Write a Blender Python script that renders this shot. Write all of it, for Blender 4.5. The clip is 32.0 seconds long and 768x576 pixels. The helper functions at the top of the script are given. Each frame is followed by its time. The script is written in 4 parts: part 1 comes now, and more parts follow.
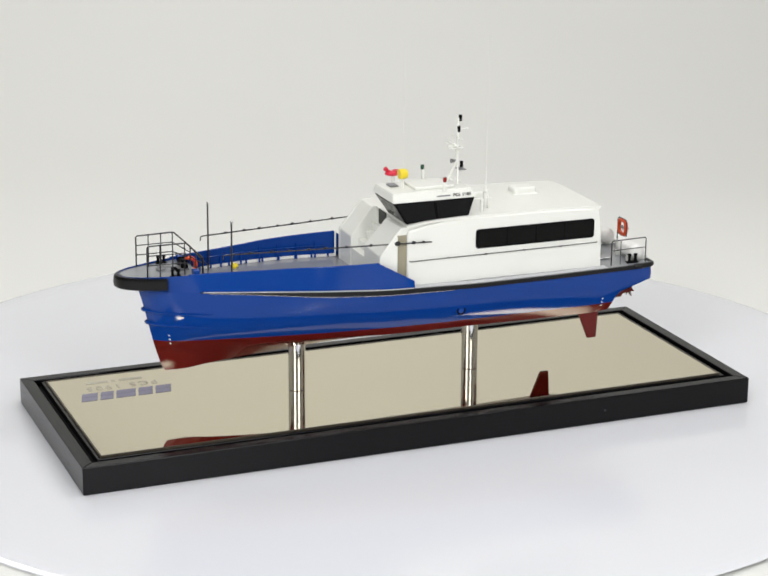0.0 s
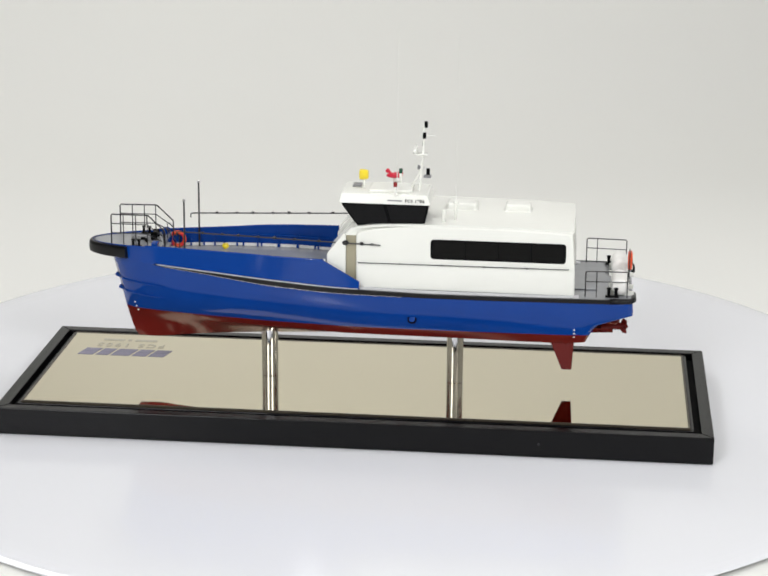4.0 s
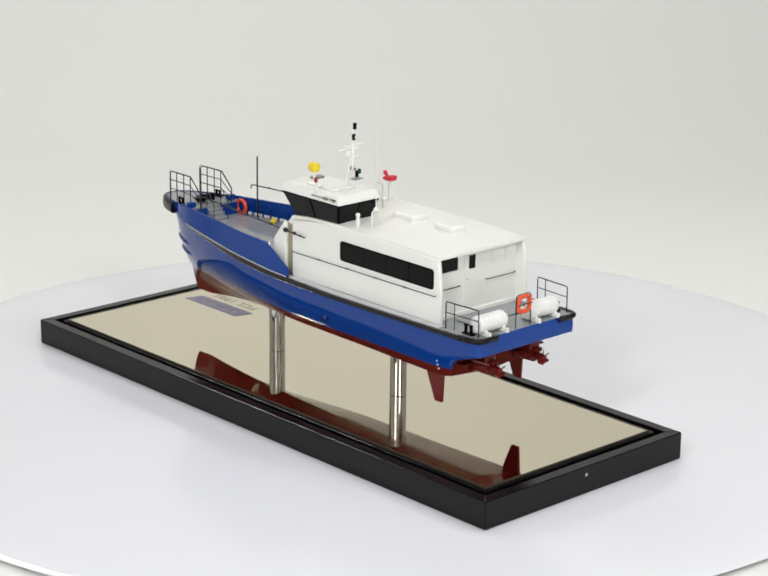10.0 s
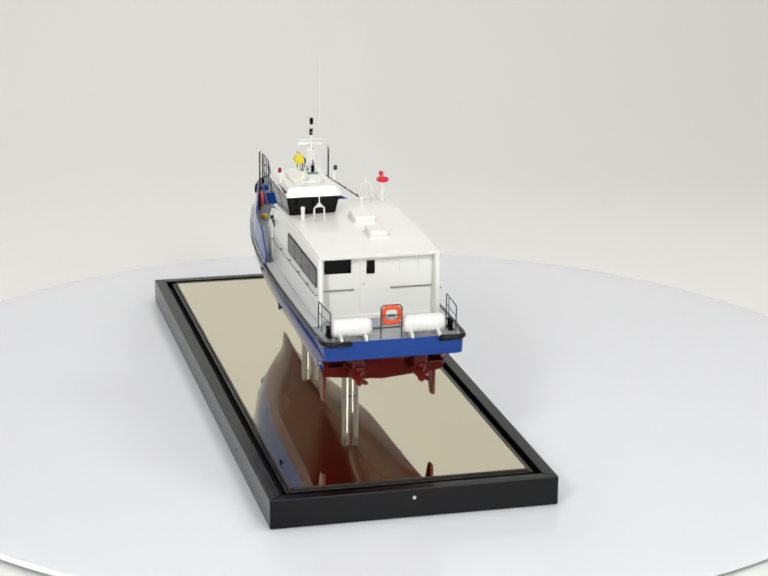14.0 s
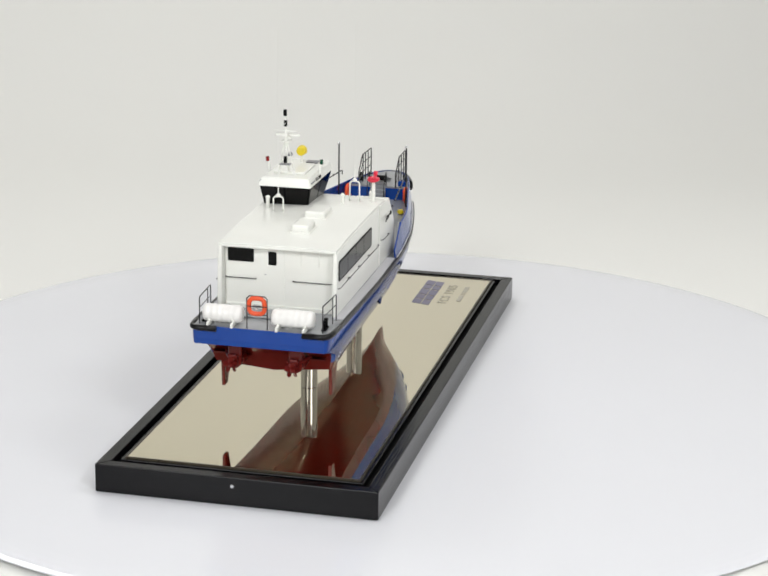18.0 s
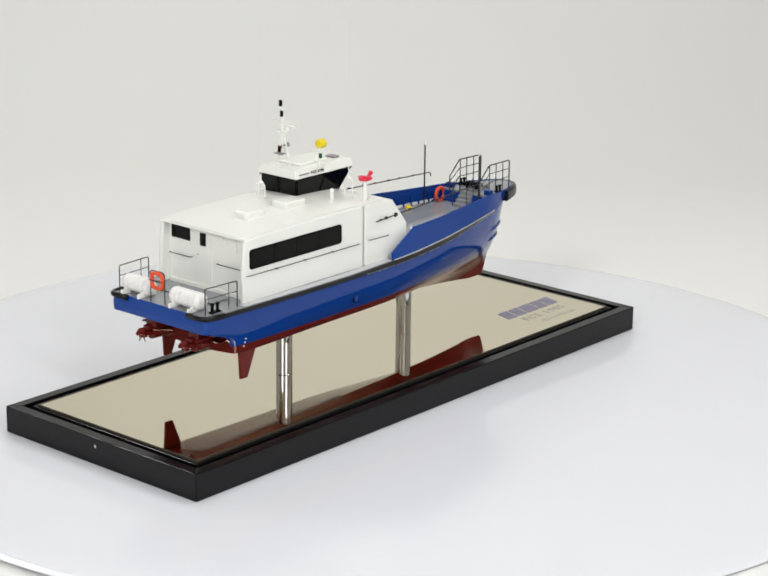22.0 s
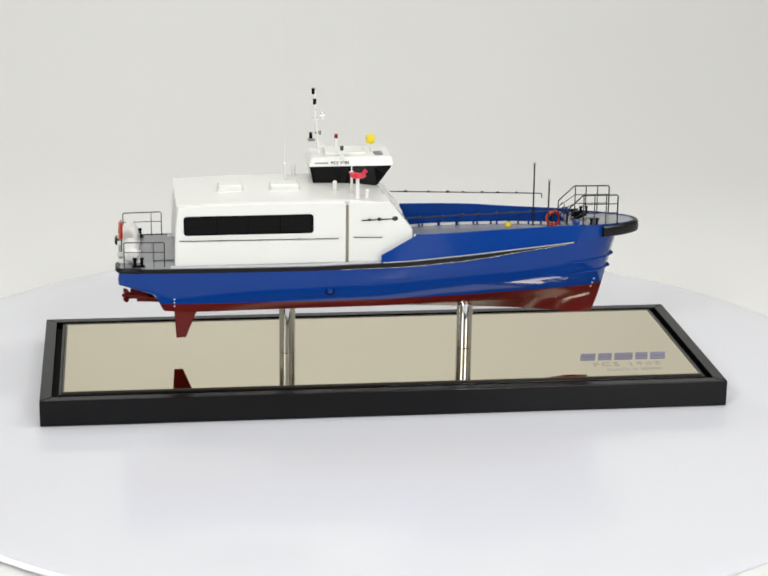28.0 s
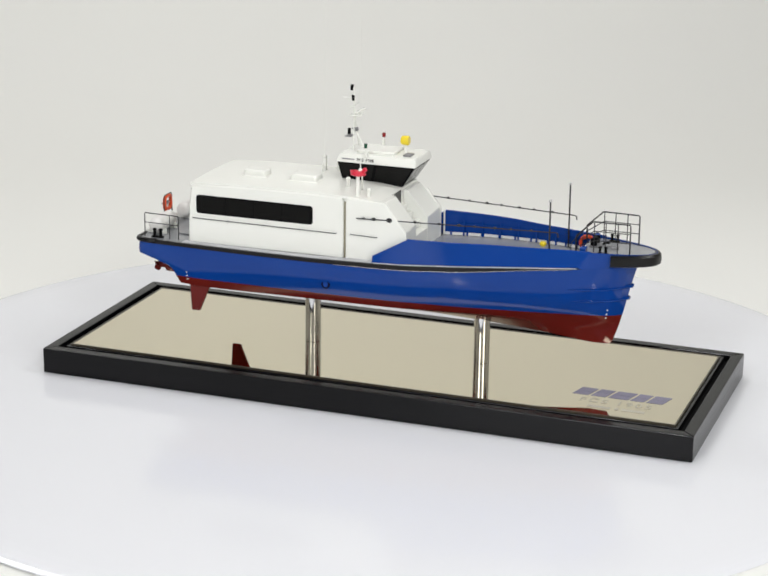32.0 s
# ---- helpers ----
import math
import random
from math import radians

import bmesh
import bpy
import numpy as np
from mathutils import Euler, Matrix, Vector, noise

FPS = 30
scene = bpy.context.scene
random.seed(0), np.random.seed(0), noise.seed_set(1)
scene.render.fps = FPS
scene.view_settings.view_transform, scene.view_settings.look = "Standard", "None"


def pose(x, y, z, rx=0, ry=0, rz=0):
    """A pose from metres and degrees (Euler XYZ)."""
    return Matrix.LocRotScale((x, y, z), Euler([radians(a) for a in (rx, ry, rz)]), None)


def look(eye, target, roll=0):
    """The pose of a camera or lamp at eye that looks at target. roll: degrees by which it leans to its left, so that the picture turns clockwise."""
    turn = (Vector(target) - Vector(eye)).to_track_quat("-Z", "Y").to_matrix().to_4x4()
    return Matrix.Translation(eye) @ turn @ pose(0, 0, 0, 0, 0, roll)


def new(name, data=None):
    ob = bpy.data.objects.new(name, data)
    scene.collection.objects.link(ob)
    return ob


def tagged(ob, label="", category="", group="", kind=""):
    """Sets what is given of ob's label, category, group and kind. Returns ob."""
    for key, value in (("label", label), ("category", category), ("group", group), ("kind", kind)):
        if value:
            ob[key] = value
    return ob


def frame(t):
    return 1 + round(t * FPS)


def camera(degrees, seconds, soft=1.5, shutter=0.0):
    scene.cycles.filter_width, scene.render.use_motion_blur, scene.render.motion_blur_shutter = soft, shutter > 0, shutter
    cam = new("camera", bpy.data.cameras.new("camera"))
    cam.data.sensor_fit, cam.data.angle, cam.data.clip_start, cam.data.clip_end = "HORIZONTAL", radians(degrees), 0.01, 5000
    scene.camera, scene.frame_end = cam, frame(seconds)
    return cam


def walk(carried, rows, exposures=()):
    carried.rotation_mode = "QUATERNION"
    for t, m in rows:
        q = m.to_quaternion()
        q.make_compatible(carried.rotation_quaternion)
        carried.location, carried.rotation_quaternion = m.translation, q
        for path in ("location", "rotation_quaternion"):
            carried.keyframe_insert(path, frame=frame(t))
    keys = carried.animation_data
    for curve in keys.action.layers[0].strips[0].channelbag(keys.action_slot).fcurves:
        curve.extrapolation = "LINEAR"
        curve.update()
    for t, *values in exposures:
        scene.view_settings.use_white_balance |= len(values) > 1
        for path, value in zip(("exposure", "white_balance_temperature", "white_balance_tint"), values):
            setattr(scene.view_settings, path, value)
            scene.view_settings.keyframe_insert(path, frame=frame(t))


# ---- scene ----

import itertools

# ---------------------------------------------------------------- camera
EYE = Vector((0.0, -2.7741, 0.9886))
cam = camera(21.14, 32.0, soft=1.8)
VIEW = look(EYE, EYE + Vector((0.00436, 0.95710, -0.28972)), 0.63)
walk(cam, [(0.0, VIEW), (32.0, VIEW)])

# ---------------------------------------------------------------- light
world = bpy.data.worlds.new("studio_air")
world.use_nodes = True
world.node_tree.nodes["Background"].inputs[0].default_value = (1.0, 0.98, 0.96, 1)
world.node_tree.nodes["Background"].inputs[1].default_value = 0.05
scene.world = world


def softbox(name, eye, target, size_x, size_y, watts, colour):
    lamp = bpy.data.lights.new(name, "AREA")
    lamp.shape, lamp.size, lamp.size_y = "RECTANGLE", size_x, size_y
    lamp.energy, lamp.color = watts, colour
    ob = new(name, lamp)
    ob.matrix_world = look(eye, target)
    return ob


softbox("softbox_top", (0.0, 0.35, 2.8), (0.0, 0.3, 0.0), 2.8, 2.0, 33, (1.0, 0.99, 0.975))
for side in (-1, 1):
    softbox("softbox_front", (side * 1.08, -2.62, 1.92), (0.0, 0.0, 0.12), 0.22, 0.65, 38 if side < 0 else 26, (0.985, 0.99, 1.0))
    softbox("softbox_strip", (side * 1.45, -2.75, 1.05), (0.0, 0.0, 0.10), 0.75, 1.7, 13, (0.985, 0.99, 1.0))
softbox("softbox_west", (-1.30, 1.62, 2.05), (0.0, 0.1, 0.10), 0.45, 0.45, 13, (0.99, 0.99, 0.99))
softbox("softbox_east", (1.50, -0.26, 2.06), (0.0, 0.1, 0.10), 0.45, 0.52, 14, (0.99, 0.99, 0.99))
scene.view_settings.exposure = -0.18


# ---------------------------------------------------------------- materials
def material(name, colour, rough=0.5, metal=0.0, second=None, scale=40.0, mix=0.5, bump=0.0, bump_scale=200.0,
             stretch=(1, 1, 1), coat=0.0, rough_spread=0.08, spec=0.5):
    """A surface with two scales of colour variation, uneven gloss and fine relief."""
    m = bpy.data.materials.new(name)
    m.use_nodes = True
    nt = m.node_tree
    n, link = nt.nodes, nt.links.new
    b = n["Principled BSDF"]
    b.inputs["Metallic"].default_value = metal
    b.inputs["Specular IOR Level"].default_value = spec
    b.inputs["Coat Weight"].default_value = coat
    b.inputs["Coat Roughness"].default_value = 0.06
    tc = n.new("ShaderNodeTexCoord")
    mp = n.new("ShaderNodeMapping")
    mp.inputs["Scale"].default_value = stretch
    link(tc.outputs["Object"], mp.inputs["Vector"])
    big = n.new("ShaderNodeTexNoise")
    big.inputs["Scale"].default_value, big.inputs["Detail"].default_value = scale, 5
    link(mp.outputs[0], big.inputs["Vector"])
    fine = n.new("ShaderNodeTexNoise")
    fine.inputs["Scale"].default_value, fine.inputs["Detail"].default_value = bump_scale, 3
    link(mp.outputs[0], fine.inputs["Vector"])
    ramp = n.new("ShaderNodeValToRGB")
    second = second or tuple(c * 0.9 for c in colour)
    ramp.color_ramp.elements[0].position, ramp.color_ramp.elements[1].position = 0.5 - mix / 2, 0.5 + mix / 2
    ramp.color_ramp.elements[0].color, ramp.color_ramp.elements[1].color = (*second, 1), (*colour, 1)
    link(big.outputs["Fac"], ramp.inputs["Fac"])
    link(ramp.outputs["Color"], b.inputs["Base Color"])
    mr = n.new("ShaderNodeMapRange")
    mr.inputs["To Min"].default_value = max(0.0, rough - rough_spread)
    mr.inputs["To Max"].default_value = min(1.0, rough + rough_spread)
    link(fine.outputs["Fac"], mr.inputs["Value"])
    link(mr.outputs[0], b.inputs["Roughness"])
    if bump:
        bp = n.new("ShaderNodeBump")
        bp.inputs["Strength"].default_value, bp.inputs["Distance"].default_value = bump, 0.001
        link(fine.outputs["Fac"], bp.inputs["Height"])
        link(bp.outputs["Normal"], b.inputs["Normal"])
    return m


M_PAPER = material("backdrop_paper", (0.824, 0.826, 0.790), 0.85, second=(0.814, 0.816, 0.781), scale=0.7, bump=0.05, bump_scale=90)
# tones of the unseen walls set the bounce: grey sides, white front for the posts
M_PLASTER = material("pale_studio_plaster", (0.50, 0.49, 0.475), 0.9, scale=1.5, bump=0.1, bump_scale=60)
M_BOUNCE_WALL = material("white_bounce_plaster", (0.80, 0.79, 0.77), 0.9, scale=1.5, bump=0.1, bump_scale=60)
M_CEILING = material("warm_ceiling_paint", (0.16, 0.144, 0.138), 0.9, scale=1.5, bump=0.1, bump_scale=60)
M_DISC = material("white_acrylic", (0.790, 0.800, 0.832), 0.13, second=(0.782, 0.792, 0.824), scale=3.0, bump=0.004, bump_scale=50, rough_spread=0.03, spec=0.36)
M_WOOD = material("black_stained_wood", (0.0032, 0.0030, 0.0038), 0.19, second=(0.0016, 0.0016, 0.0020), scale=30, mix=0.35, bump=0.22,
                  bump_scale=380, stretch=(0.06, 1, 1), rough_spread=0.10, spec=0.25)
M_WOOD_Y = material("black_stained_wood_end", (0.0032, 0.0030, 0.0038), 0.19, second=(0.0016, 0.0016, 0.0020), scale=30, mix=0.35, bump=0.22,
                  bump_scale=380, stretch=(1, 0.06, 1), rough_spread=0.10, spec=0.25)
M_GROOVE = material("black_felt", (0.004, 0.004, 0.004), 0.8, spec=0.1, scale=300, bump=0.3, bump_scale=900)
M_MIRROR = material("bronze_mirror", (0.80, 0.735, 0.565), 0.03, metal=1.0, second=(0.79, 0.725, 0.555), scale=5, rough_spread=0.012)
M_EDGE = material("mirror_edge", (0.10, 0.085, 0.06), 0.3, metal=0.6, scale=120)
M_STEEL = material("polished_steel", (0.86, 0.86, 0.865), 0.08, metal=1.0, second=(0.76, 0.76, 0.76), scale=60, stretch=(1, 1, 0.05),
                   bump=0.03, bump_scale=500, rough_spread=0.04)
M_INK = material("grey_print", (0.24, 0.23, 0.31), 0.5, scale=400)
M_INK_PALE = material("pale_print", (0.51, 0.48, 0.39), 0.5, scale=400)
M_BLUE = material("blue_enamel", (0.0035, 0.047, 0.27), 0.08, second=(0.003, 0.041, 0.245), scale=14, spec=0.29, bump=0.006,
                  bump_scale=60, rough_spread=0.02)
M_RED = material("oxide_red_enamel", (0.135, 0.011, 0.008), 0.15, second=(0.105, 0.009, 0.007), scale=16, spec=0.25, bump=0.006,
                 bump_scale=60, rough_spread=0.02, coat=0.0)
M_WHITE = material("white_enamel", (0.84, 0.847, 0.795), 0.22, second=(0.826, 0.832, 0.78), scale=20, coat=0.2, bump=0.015, bump_scale=70, rough_spread=0.03)
# khaki carries the shading of the narrow house recess in its colour
M_RECESS = material("khaki_recess_shade", (0.36, 0.33, 0.23), 0.45, scale=60)
M_DECK = material("grey_deck_paint", (0.29, 0.30, 0.315), 0.09, second=(0.255, 0.265, 0.28), scale=40, bump=0.03, bump_scale=500)
M_WALK = material("pale_deck_paint", (0.56, 0.56, 0.59), 0.14, second=(0.52, 0.52, 0.55), scale=40, bump=0.02, bump_scale=300)
M_BLACK = material("black_rubber", (0.003, 0.003, 0.0035), 0.5, spec=0.07, scale=80, bump=0.08, bump_scale=500)
M_RUBBER = material("glossy_black_rubber", (0.003, 0.003, 0.0035), 0.30, spec=0.30, scale=80, bump=0.006, bump_scale=120, rough_spread=0.04)
M_RAIL = material("black_wire", (0.012, 0.012, 0.013), 0.35, scale=300)
M_TINT = material("dark_side_glazing", (0.0025, 0.0025, 0.0025), 0.08, spec=0.12, scale=30, rough_spread=0.02)
M_GLASS = material("tinted_glazing", (0.003, 0.003, 0.003), 0.06, spec=0.17, scale=30, rough_spread=0.02)
M_YELLOW = material("yellow_plastic", (0.85, 0.66, 0.02), 0.35, scale=200)
M_ORANGE = material("orange_plastic", (0.78, 0.085, 0.018), 0.38, scale=200)
M_SCARLET = material("scarlet_paint", (0.72, 0.025, 0.06), 0.3, scale=200)
M_GREEN = material("green_lens", (0.008, 0.07, 0.035), 0.25, scale=200)
M_PORT = material("port_red_lens", (0.25, 0.008, 0.01), 0.25, scale=200)
M_RAFT = material("white_canister", (0.85, 0.84, 0.81), 0.35, scale=60, bump=0.1, bump_scale=300)
M_GREY = material("grey_fitting", (0.22, 0.22, 0.23), 0.4, scale=200)
M_SILVER = material("bright_fitting", (0.70, 0.70, 0.70), 0.25, metal=0.9, scale=200)


# ---------------------------------------------------------------- mesh helpers
def part(name, bm, mat, parent=None, label="", smooth=False, auto=None):
    """Links a bmesh as one mesh object under a thing or part."""
    bmesh.ops.recalc_face_normals(bm, faces=bm.faces)
    me = bpy.data.meshes.new(name)
    bm.to_mesh(me)
    bm.free()
    for m in mat if isinstance(mat, (list, tuple)) else [mat]:
        me.materials.append(m)
    if smooth:
        me.polygons.foreach_set("use_smooth", [True] * len(me.polygons))
        if auto:
            me.set_sharp_from_angle(angle=radians(auto))
            for f in me.polygons:
                if f.area > 1.5e-4:
                    f.use_smooth = False
    ob = new(name, me)
    ob.parent = parent
    if label:
        tagged(ob, label)
    return ob


def B():
    return bmesh.new()


def box(bm, x0, x1, y0, y1, z0, z1, bevel=0.0, seg=2):
    vs = [bm.verts.new((x, y, z)) for z in (z0, z1) for x, y in ((x0, y0), (x1, y0), (x1, y1), (x0, y1))]
    fs = [bm.faces.new([vs[i] for i in f]) for f in ((3, 2, 1, 0), (4, 5, 6, 7), (0, 1, 5, 4), (1, 2, 6, 5), (2, 3, 7, 6), (3, 0, 4, 7))]
    if bevel:
        es = {e for f in fs for e in f.edges}
        bmesh.ops.bevel(bm, geom=list(es), offset=bevel, segments=seg, affect="EDGES", profile=0.5)
    return bm


def prism(bm, outline, axis, a, b, bevel=0.0, seg=2):
    """A flat outline pushed from a to b along an axis; outline in the two other axes in order."""
    k = "xyz".index(axis)

    def at(p, v):
        q = list(p)
        q.insert(k, v)
        return bm.verts.new(q)
    lo, hi = [at(p, a) for p in outline], [at(p, b) for p in outline]
    fs = [bm.faces.new(lo[::-1]), bm.faces.new(hi)]
    n = len(lo)
    for i in range(n):
        fs.append(bm.faces.new((lo[i], lo[(i + 1) % n], hi[(i + 1) % n], hi[i])))
    if bevel:
        bmesh.ops.recalc_face_normals(bm, faces=fs)
        es = {e for f in fs for e in f.edges if e.calc_face_angle(0) > 0.5}
        bmesh.ops.bevel(bm, geom=list(es), offset=bevel, segments=seg, affect="EDGES", profile=0.5)
    return bm


def rounded(x0, x1, y0, y1, r, n=5):
    """Outline of a rectangle with round corners."""
    out = []
    for cx, cy, a in ((x1 - r, y1 - r, 0), (x0 + r, y1 - r, 90), (x0 + r, y0 + r, 180), (x1 - r, y0 + r, 270)):
        for i in range(n):
            q = radians(a + 90 * i / (n - 1))
            out.append((cx + r * math.cos(q), cy + r * math.sin(q)))
    return out


def tube(bm, pts, r, n=8, closed=False):
    """A round bar along a line of points."""
    pts = [Vector(p) for p in pts]
    rings, m, last = [], len(pts), None
    for i, p in enumerate(pts):
        a = pts[(i - 1) % m] if closed or i else p
        c = pts[(i + 1) % m] if closed or i < m - 1 else p
        d = (c - a).normalized()
        side = d.orthogonal().normalized() if last is None else (last - d * last.dot(d)).normalized()
        last = side
        up = d.cross(side)
        rings.append([bm.verts.new(p + r * (math.cos(2 * math.pi * k / n) * side + math.sin(2 * math.pi * k / n) * up)) for k in range(n)])
    for i in range(m if closed else m - 1):
        u, v = rings[i], rings[(i + 1) % m]
        for k in range(n):
            bm.faces.new((u[k], u[(k + 1) % n], v[(k + 1) % n], v[k]))
    if not closed:
        bm.faces.new(rings[0][::-1])
        bm.faces.new(rings[-1])
    return bm


def turned(bm, profile, at=(0, 0, 0), axis="z", n=24):
    """A lathe shape: profile of (radius, height) along an axis."""
    k = "xyz".index(axis)
    rings = []
    for r, h in profile:
        ring = []
        for i in range(n):
            q = 2 * math.pi * i / n
            p = [r * math.cos(q), r * math.sin(q)]
            p.insert(k, h)
            ring.append(bm.verts.new(Vector(p) + Vector(at)))
        rings.append(ring)
    for u, v in zip(rings, rings[1:]):
        for i in range(n):
            bm.faces.new((u[i], u[(i + 1) % n], v[(i + 1) % n], v[i]))
    bm.faces.new(rings[0][::-1])
    bm.faces.new(rings[-1])
    return bm


def ball(bm, at, r, squash=(1, 1, 1)):
    bmesh.ops.create_uvsphere(bm, u_segments=14, v_segments=9, radius=r,
                              matrix=Matrix.Translation(at) @ Matrix.Diagonal((*squash, 1)))
    return bm


def ring(bm, at, axis, big, small, n=28, m=8):
    k = "xyz".index(axis)
    pts = []
    for i in range(n):
        q = 2 * math.pi * i / n
        p = [big * math.cos(q), big * math.sin(q)]
        p.insert(k, 0)
        pts.append(Vector(p) + Vector(at))
    return tube(bm, pts, small, m, closed=True)


def lerp(x, table):
    """Smooth reading of a table of (x, value)."""
    xs, ys = [a for a, _ in table], [b for _, b in table]
    if x <= xs[0]:
        return ys[0]
    if x >= xs[-1]:
        return ys[-1]
    i = max(j for j in range(len(xs) - 1) if xs[j] <= x)

    def slope(j):
        if j == 0:
            return (ys[1] - ys[0]) / (xs[1] - xs[0])
        if j == len(xs) - 1:
            return (ys[-1] - ys[-2]) / (xs[-1] - xs[-2])
        a, b = (ys[j] - ys[j - 1]) / (xs[j] - xs[j - 1]), (ys[j + 1] - ys[j]) / (xs[j + 1] - xs[j])
        return 0.0 if a * b <= 0 else 2 * a * b / (a + b)
    h = xs[i + 1] - xs[i]
    u = (x - xs[i]) / h
    return ((2 * u ** 3 - 3 * u * u + 1) * ys[i] + (u ** 3 - 2 * u * u + u) * h * slope(i)
            + (3 * u * u - 2 * u ** 3) * ys[i + 1] + (u ** 3 - u * u) * h * slope(i + 1))


# ---------------------------------------------------------------- the studio
def studio():
    bm = B()
    prof = [(-4.6, -0.0085), (1.3, -0.0085)] + [(1.3 + 1.5 * math.sin(radians(a)), 1.4915 - 1.5 * math.cos(radians(a))) for a in range(6, 91, 6)] + [(2.8, 2.98)]
    rows = [[bm.verts.new((x, y, z)) for x in (-3.4, 3.4)] for y, z in prof]
    for u, v in zip(rows, rows[1:]):
        bm.faces.new((u[0], u[1], v[1], v[0]))
    ob = part("backdrop", bm, M_PAPER, smooth=True)
    tagged(ob, "seamless warm white studio backdrop sweeping up", "backdrop", kind="structure")
    # unseen walls and ceiling, added to shape bounce light and reflections
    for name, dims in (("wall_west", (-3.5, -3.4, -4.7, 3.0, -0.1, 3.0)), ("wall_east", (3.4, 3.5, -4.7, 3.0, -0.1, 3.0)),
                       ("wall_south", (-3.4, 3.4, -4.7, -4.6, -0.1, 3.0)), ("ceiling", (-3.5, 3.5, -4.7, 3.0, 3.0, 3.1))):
        ob = part(name, box(B(), *dims), M_CEILING if name == "ceiling" else M_BOUNCE_WALL if name == "wall_south" else M_PLASTER)
        tagged(ob, "unseen warm beige studio ceiling added to close the room" if name == "ceiling" else "unseen studio wall added to shape bounce and reflections", "ceiling" if name == "ceiling" else "wall", kind="structure")


studio()


# ---------------------------------------------------------------- turntable
def turntable():
    top = new("turntable")
    tagged(top, "round glossy white display turntable on the studio floor", "turntable")
    r = 0.735
    disc = turned(B(), [(0.0005, 0.0), (r - 0.045, 0.0), (r - 0.030, -0.0003), (r - 0.018, -0.0009), (r - 0.008, -0.0018), (r - 0.003, -0.0027), (r - 0.0006, -0.0034), (r, -0.0039), (r - 0.0006, -0.0044), (r - 0.004, -0.0048), (0.0005, -0.0048)], n=160)
    part("disc", disc, M_DISC, top, smooth=True, auto=30)
    part("foot_ring", turned(B(), [(0.30, -0.0048), (0.56, -0.0048), (0.56, -0.0060), (0.30, -0.0060)], n=96), M_GREY, top)
    return top


TURNTABLE = turntable()

# ---------------------------------------------------------------- display base
BL, BW, BH = 0.476, 0.1805, 0.0371
PLATE_X, PLATE_Y, PLATE_Z = 0.4440, 0.1490, 0.0380


